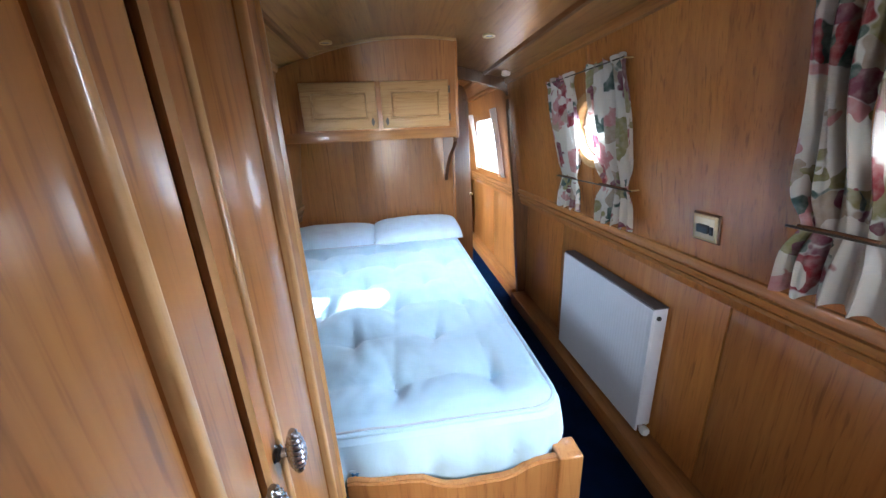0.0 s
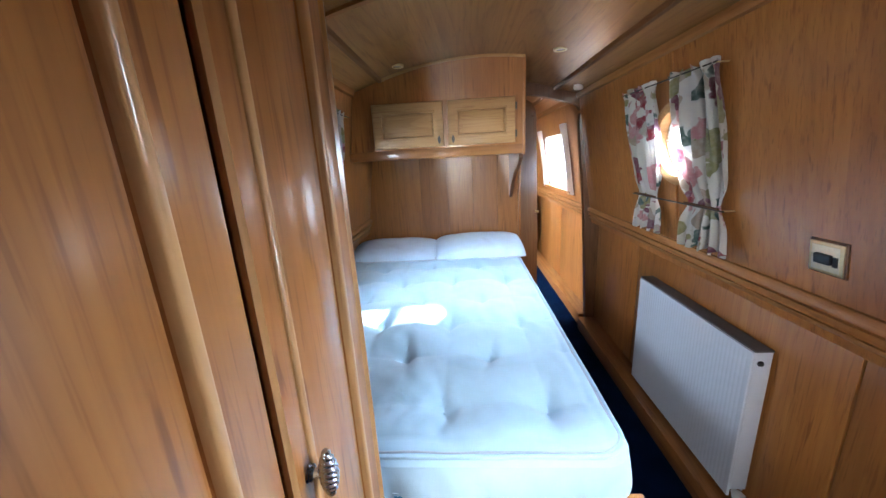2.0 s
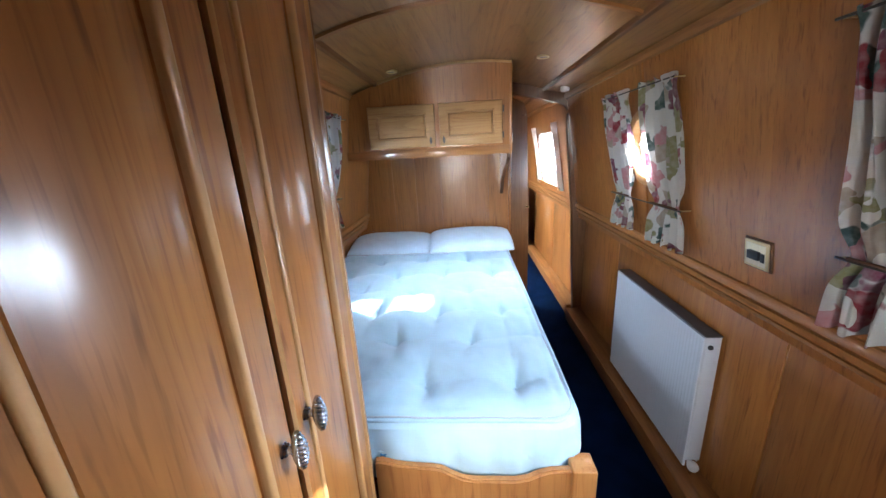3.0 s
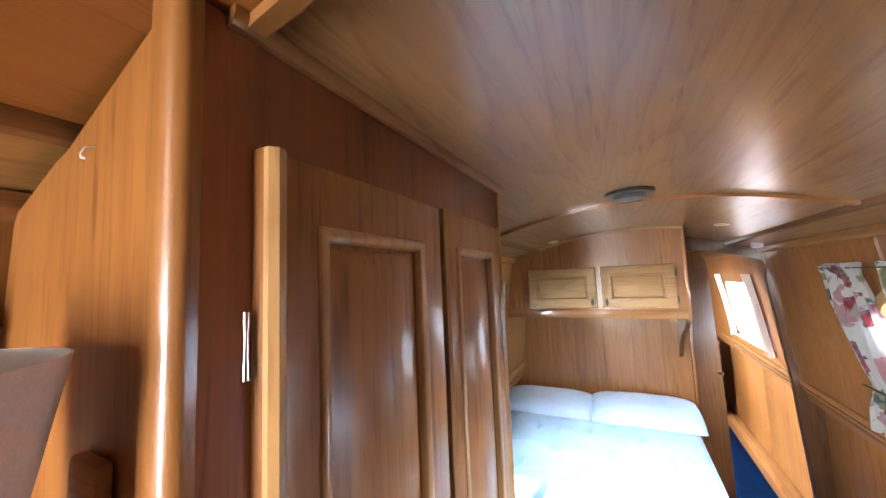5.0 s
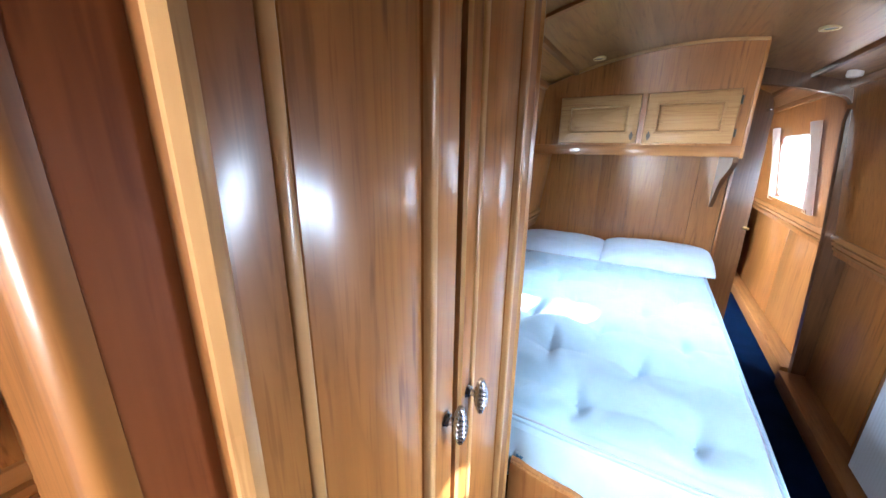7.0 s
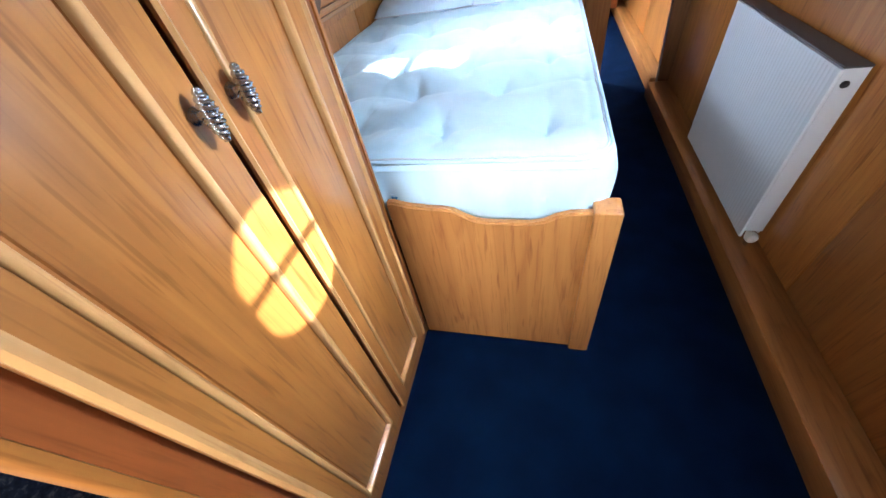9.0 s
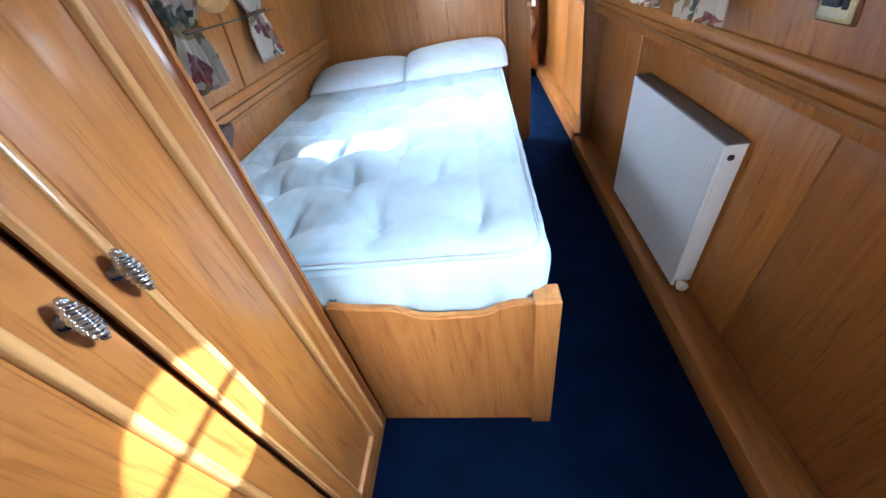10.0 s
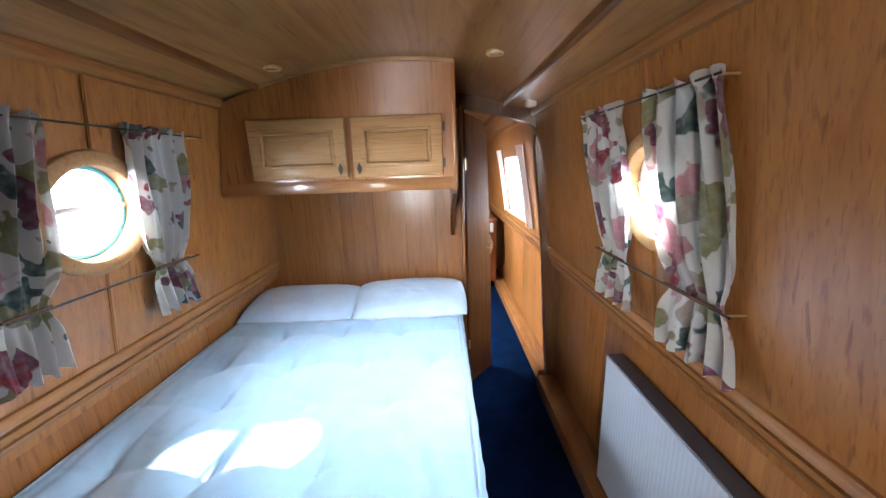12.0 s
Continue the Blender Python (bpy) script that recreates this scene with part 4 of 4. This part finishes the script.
# ---- radiator ----
def radiator():
    t = thing("radiator", (1.44, 1.9, 0.135), "white enamelled panel radiator on the lower wall", "radiator")
    y0, y1, z0, z1, xf, xb = 1.498, 2.315, 0.135, 0.788, 1.412, 1.482
    ribs = [(xf + 0.010, y0), (xf + 0.003, y0), (xf, y0 + 0.003)]
    for i in range(38):
        y = y0 + 0.02 + i * (y1 - y0 - 0.04) / 38
        ribs += [(xf, y), (xf + 0.0008, y + 0.0035), (xf + 0.0008, y + 0.008), (xf, y + 0.0115)]
    ribs += [(xf, y1 - 0.003), (xf + 0.003, y1), (xf + 0.010, y1)]
    part("front_panel", prism(ribs, "z", z0, z1 - 0.004), white_enamel, t, "faintly ribbed white front sheet")
    part("back_panel", box(xb - 0.008, xb, y0 + 0.01, y1 - 0.01, z0 + 0.01, z1 - 0.02, 0.003), white_enamel, t)
    for y in (y0, y1 - 0.006):
        part("side_cover", box(xf + 0.011, xb, y, y + 0.006, z0 + 0.03, z1 - 0.001, 0.002), white_enamel, t)
    # no slots modelled: their shade is the strip's dark colour
    part("grille", box(xf + 0.006, xb + 0.002, y0 - 0.001, y1 + 0.001, z1 - 0.003, z1 + 0.004, 0.002), grey_and_slot_shade, t, "solid top strip coloured dark as shaded grille slots")
    for i in range(26):
        y = y0 + 0.02 + i * 0.03
        part("fin", box(xf + 0.014, xb - 0.012, y, y + 0.002, z0 + 0.02, z1 - 0.02), white_enamel, t)
    for x in (xf + 0.028,):
        part("plug", lathe([(0.010, 0), (0.011, 0.004), (0.007, 0.010)], Matrix.Translation((x, y0 - 0.001, z1 - 0.045)) @ Matrix.Rotation(radians(90), 4, "X"), 16), black_plastic, t)
        valve = part("valve", lathe([(0.011, 0.0), (0.013, 0.006), (0.013, 0.012), (0.020, 0.016), (0.022, 0.024), (0.022, 0.036), (0.018, 0.042), (0.004, 0.043)], Matrix.Translation((x, y0 + 0.004, z0 + 0.02)) @ Matrix.Rotation(radians(90), 4, "X"), 24, None, 10, 0.0, 0.04), white_plastic, t, "white plastic valve cap")
        part("pipe", tube([(x, y0 - 0.012, z0 + 0.02), (x, y0 - 0.014, z0 - 0.032)], 0.007, 10), chrome, t)
        part("pipe", tube([(x, y1 - 0.03, z0 + 0.02), (x, y1 - 0.03, z0 - 0.032)], 0.007, 10), chrome, t)
    for y in (y0 + 0.12, y1 - 0.12):
        part("bracket", box(xb, 1.4965, y, y + 0.03, z0 + 0.05, z1 - 0.1), grey_and_slot_shade, t)
    return settle(t)


radiator()


# ---- socket plate ----
def socket():
    y, z = 1.306, 1.200
    m = hull_matrix(1, y, z)
    t = thing("wall_socket", m.translation, "square brass wall plate with a black socket", "socket")

    def slab(w, h, d0, d1, bev, dx=0.0, dy=0.0):
        bm = box(-w + dx, w + dx, -h + dy, h + dy, d0, d1, bev)
        bmesh.ops.transform(bm, matrix=m, verts=bm.verts)
        return bm

    part("backing", slab(0.052, 0.050, 0.0, 0.006, 0.002), oak_dark_shaded, t, "wooden backing pad")
    plate = part("plate", slab(0.047, 0.045, 0.006, 0.012, 0.003), brass, t)
    part("rim", slab(0.038, 0.036, 0.012, 0.0135, 0.001), pale_brass, plate)
    part("insert", slab(0.022, 0.014, 0.0135, 0.024, 0.002), black_plastic, t)
    part("switch", slab(0.006, 0.014, 0.0135, 0.018, 0.001, -0.030, -0.004), black_plastic, t)
    return settle(t)


socket()


# ---- ceiling fittings ----
def downlight(x, y):
    z = arch(x)
    t = thing("downlight", (x, y, z), "small round brass ceiling spotlight", "ceiling light", "ceiling spotlights")
    m = Matrix.Translation((x, y, z)) @ Matrix.Rotation(radians(180), 4, "X")
    bm = bmesh.new()
    prof = [(0.036, -0.004), (0.037, 0.003), (0.033, 0.007), (0.026, 0.007), (0.022, 0.004), (0.021, -0.002)]
    rings = [[bm.verts.new(m @ Vector((r * math.cos(2 * math.pi * j / 32), r * math.sin(2 * math.pi * j / 32), h))) for j in range(32)] for r, h in prof]
    for a, b in zip(rings, rings[1:]):
        for j in range(32):
            bm.faces.new((a[j], a[(j + 1) % 32], b[(j + 1) % 32], b[j]))
    bmesh.ops.recalc_face_normals(bm, faces=bm.faces)
    part("bezel", bm, brass, t)
    part("lens", lathe([(0.0225, 0.0), (0.018, 0.004), (0.006, 0.006), (0.001, 0.006)], m, 24), lamp_glass, t)
    return settle(t)


downlight(0.058, 2.415)
downlight(0.928, 2.372)


def vent(x, y):
    z = arch(x)
    t = thing("ceiling_vent", (x, y, z), "round dark metal mushroom vent in the ceiling", "vent")
    m = Matrix.Translation((x, y, z)) @ Matrix.Rotation(radians(180), 4, "X")
    part("flange", lathe([(0.078, -0.004), (0.080, 0.004), (0.074, 0.010), (0.052, 0.012), (0.050, 0.006)], m, 48), dark_iron, t, "dark metal flange")
    part("cap", lathe([(0.050, 0.005), (0.052, 0.020), (0.046, 0.026), (0.020, 0.029), (0.002, 0.029)], m, 48), grey_and_slot_shade, t, "dark vent cap")
    return settle(t)


vent(0.491, 1.452)
puck = thing("ceiling_sensor", (1.20, 2.95, 1.96), "small pale round fitting on the ceiling edge", "sensor")
part("body", lathe([(0.030, -0.016), (0.032, 0.006), (0.028, 0.016), (0.012, 0.020), (0.002, 0.020)], Matrix.Translation((1.215, 2.98, 1.950)) @ Matrix.Rotation(radians(180), 4, "X"), 24), shade_cloth, puck)
settle(puck)


# ---- side shelf ----
def shelf():
    t = thing("wall_shelf", (-0.28, 1.3, 1.56), "short oak shelf fixed to the cabin side", "shelf")
    part("board", box(-0.312, -0.20, WY1 + 0.002, 1.640, 1.548, 1.582, 0.004), oak_long, t)
    part("cleat", box(-0.318, -0.255, WY1 + 0.002, 1.575, 1.510, 1.547, 0.003), oak_long, t, "oak batten under the shelf")
    for y in (1.50, 1.58):
        part("screw", lathe([(0.006, 0.0), (0.005, 0.003), (0.001, 0.003)], Matrix.Translation((-0.20, y, 1.566)) @ Matrix.Rotation(radians(90), 4, "Y"), 10), dark_iron, t)
    return settle(t)


shelf()
bx_ = thing("storage_box", (-0.25, 1.43, 1.583), "small black box standing on the shelf", "box")
part("body", box(-0.278, -0.225, 1.30, 1.545, 1.583, 1.640, 0.004), black_plastic, bx_)
part("lid", box(-0.280, -0.223, 1.298, 1.547, 1.640, 1.650, 0.002), black_plastic, bx_)
settle(bx_)


# ---- doorway leaf and far cabin ----
def open_door():
    t = thing("door_1", (0.865, Y_BULK + 0.06, 0.0), "dark oak door standing open into the far cabin", "door")
    a, b = Vector((0.868, 3.262)), Vector((1.062, 3.50))
    m = Matrix.Translation((a.x, a.y, 0)) @ Matrix.Rotation(math.atan2(b.y - a.y, b.x - a.x), 4, "Z")
    w = (b - a).length
    pts = [(0, 0.012), (w, 0.012), (w, 0.8), (w - 0.045, 1.80), (w - 0.065, 1.87), (w - 0.115, 1.92), (0, 1.955)]
    bm = prism(pts, "y", 0.0, 0.022)
    bmesh.ops.bevel(bm, geom=bm.edges[:], offset=0.003, segments=2, affect="EDGES")
    bmesh.ops.transform(bm, matrix=m, verts=bm.verts)
    leaf = part("leaf", bm, leaf_oak, t)
    for z in (0.3, 1.6):
        part("hinge", tube([m @ Vector((0.0, -0.004, z)), m @ Vector((0.0, -0.004, z + 0.07))], 0.006, 8), brass, leaf)
    part("catch", tube([m @ Vector((w - 0.05, 0.0, 1.02)), m @ Vector((w - 0.05, -0.03, 1.02))], 0.010, 12), brass, leaf, "brass catch")
    part("catch", tube([m @ Vector((w - 0.13, 0.0, 1.82)), m @ Vector((w - 0.13, -0.025, 1.82))], 0.006, 12), chrome, leaf)
    return settle(t)


open_door()


def far_cabinet():
    t = thing("base_cabinet", (1.1, 5.6, 0), "dark oak cabinet in the far cabin", "cabinet")
    part("body", box(1.14, 1.390, 5.35, 6.2, 0.106, 0.93, 0.004), oak_red, t)
    part("top", box(1.10, 1.392, 5.31, 6.24, 0.931, 0.955, 0.004), oak_long, t)
    part("door", door_leaf(1.16, 1.372, 0.15, 0.90, 0.018, 0.04, Matrix.Translation((0, 5.349, 0)) @ FACE_Y), oak_red, t)
    return settle(t)


far_cabinet()


def hanging_bag():
    t = thing("hanging_bag", (1.2, 5.25, 0.6), "bunched brown and white cloth bag hanging on the cabinet", "bag")
    bm = bmesh.new()
    bmesh.ops.create_icosphere(bm, subdivisions=4, radius=1.0)
    for v in bm.verts:
        q = v.co.copy()
        f = 1 + 0.16 * noise.noise(q * 2.2) + 0.08 * math.sin(7 * math.atan2(q.y, q.x))
        v.co = Vector((1.24 + 0.085 * q.x * f, 5.24 + 0.07 * q.y * f, 0.62 + 0.15 * q.z * (1 + 0.1 * noise.noise(q * 3))))
    part("bag", bm, floral, t)
    part("cord", tube([(1.24, 5.26, 0.75), (1.245, 5.318, 0.86), (1.25, 5.322, 0.955)], 0.006, 8), red_cloth, t)
    part("tag", box(1.30, 1.345, 5.30, 5.3085, 0.78, 0.90, 0.002), white_plastic, t, "small white card")
    return settle(t)


hanging_bag()
def drape(y0):
    t = thing("drape", (1.33, y0, 1.75), "pale pinkish curtain drawn back at the far window", "curtain", "far drapes")
    bm = bmesh.new()
    rows = []
    for j in range(21):
        z = 1.76 - 0.62 * j / 20
        rows.append([bm.verts.new((side_x(z, 1) - 0.03 - 0.012 * math.sin(i * 1.3 + y0), y0 + 0.16 * i / 24 * (1 - 0.3 * math.sin(math.pi * j / 20)), z)) for i in range(25)])
    for p, q in zip(rows, rows[1:]):
        for i in range(24):
            bm.faces.new((p[i], p[i + 1], q[i + 1], q[i]))
    bmesh.ops.solidify(bm, geom=bm.faces[:], thickness=0.0015)
    part("cloth", bm, shade_cloth, t)
    settle(t)


drape(3.52)
drape(4.46)


# ---- rear cabin ----
def rear_window():
    t = thing("rear_window", (-0.02, Y_REAR, 1.35), "tall glazed opening in the rear wall", "window")
    loop = []
    for i in range(64):
        q = 2 * math.pi * i / 64
        e = (abs(math.cos(q) / 0.29) ** 8 + abs(math.sin(q) / 0.49) ** 8) ** (-1 / 8)
        loop.append((-0.02 + e * math.cos(q), Y_REAR - 0.02, 1.35 + e * math.sin(q)))
    part("window_frame", tube(loop, 0.016, 8, True), oak_pale, t)
    settle(t)


rear_window()


def wall_lamp():
    cx, cy, zr = 0.045, 0.118, 1.765
    t = thing("wall_lamp", (cx, WY0, 1.66), "wall lamp with a cream tapered open shade", "lamp")
    m = Matrix.Translation((cx, cy, 0))
    bm = bmesh.new()
    prof = [(0.068, zr - 0.20), (0.104, zr), (0.102, zr), (0.066, zr - 0.20)]
    rings = [[bm.verts.new(m @ Vector((r * math.cos(2 * math.pi * j / 56), r * math.sin(2 * math.pi * j / 56), h))) for j in range(56)] for r, h in prof]
    for i in range(4):
        a, b = rings[i], rings[(i + 1) % 4]
        for j in range(56):
            f = bm.faces.new((a[j], a[(j + 1) % 56], b[(j + 1) % 56], b[j]))
            f.material_index = 1 if i == 2 else 0
    bmesh.ops.recalc_face_normals(bm, faces=bm.faces)
    part("shade", bm, [shade_cloth, shade_inside], t, "cream cloth shade with white lining")
    part("back_plate", box(0.02, 0.075, WY0 - 0.014, WY0 - 0.0005, 1.60, 1.672, 0.005), oak_pale, t)
    part("arm", tube([(0.046, WY0 - 0.012, 1.63), (0.046, 0.17, 1.60), (cx, cy, 1.575), (cx, cy, 1.62)], 0.007, 10), brass, t)
    part("gallery", tube([(cx - 0.066, cy, zr - 0.19), (cx + 0.066, cy, zr - 0.19)], 0.0025, 6), brass, t)
    part("bulb", lathe([(0.010, 1.60), (0.012, 1.63), (0.020, 1.66), (0.020, 1.69), (0.010, 1.71), (0.001, 1.714)], m, 20), lamp_glass, t)
    return settle(t)


wall_lamp()


def lining_cloth():
    """Blue carpet with pale flecks."""
    m, n, l, b = shader("flecked_blue_carpet")
    tc = n.new("ShaderNodeTexCoord")
    t = n.new("ShaderNodeTexNoise")
    set_in(t, Scale=55.0, Detail=4.0, Roughness=0.65, Distortion=0.6)
    l.new(tc.outputs["Object"], t.inputs["Vector"])
    r = ramp(n, [(0.35, (0.010, 0.022, 0.06)), (0.55, (0.025, 0.05, 0.115)), (0.68, (0.12, 0.17, 0.26))])
    l.new(t.outputs[0], r.inputs[0])
    l.new(r.outputs[0], b.inputs["Base Color"])
    set_in(b, Roughness=0.95, Specular_IOR_Level=0.1)
    return m


# carpet lining on the low cabin side behind the wardrobe
structure("wall_left_lining", box(-0.489, -0.474, Y_REAR, WY0 - 0.012, 0.002, 0.955, 0.004), lining_cloth(), "blue flecked carpet lining on the low side", "wall")
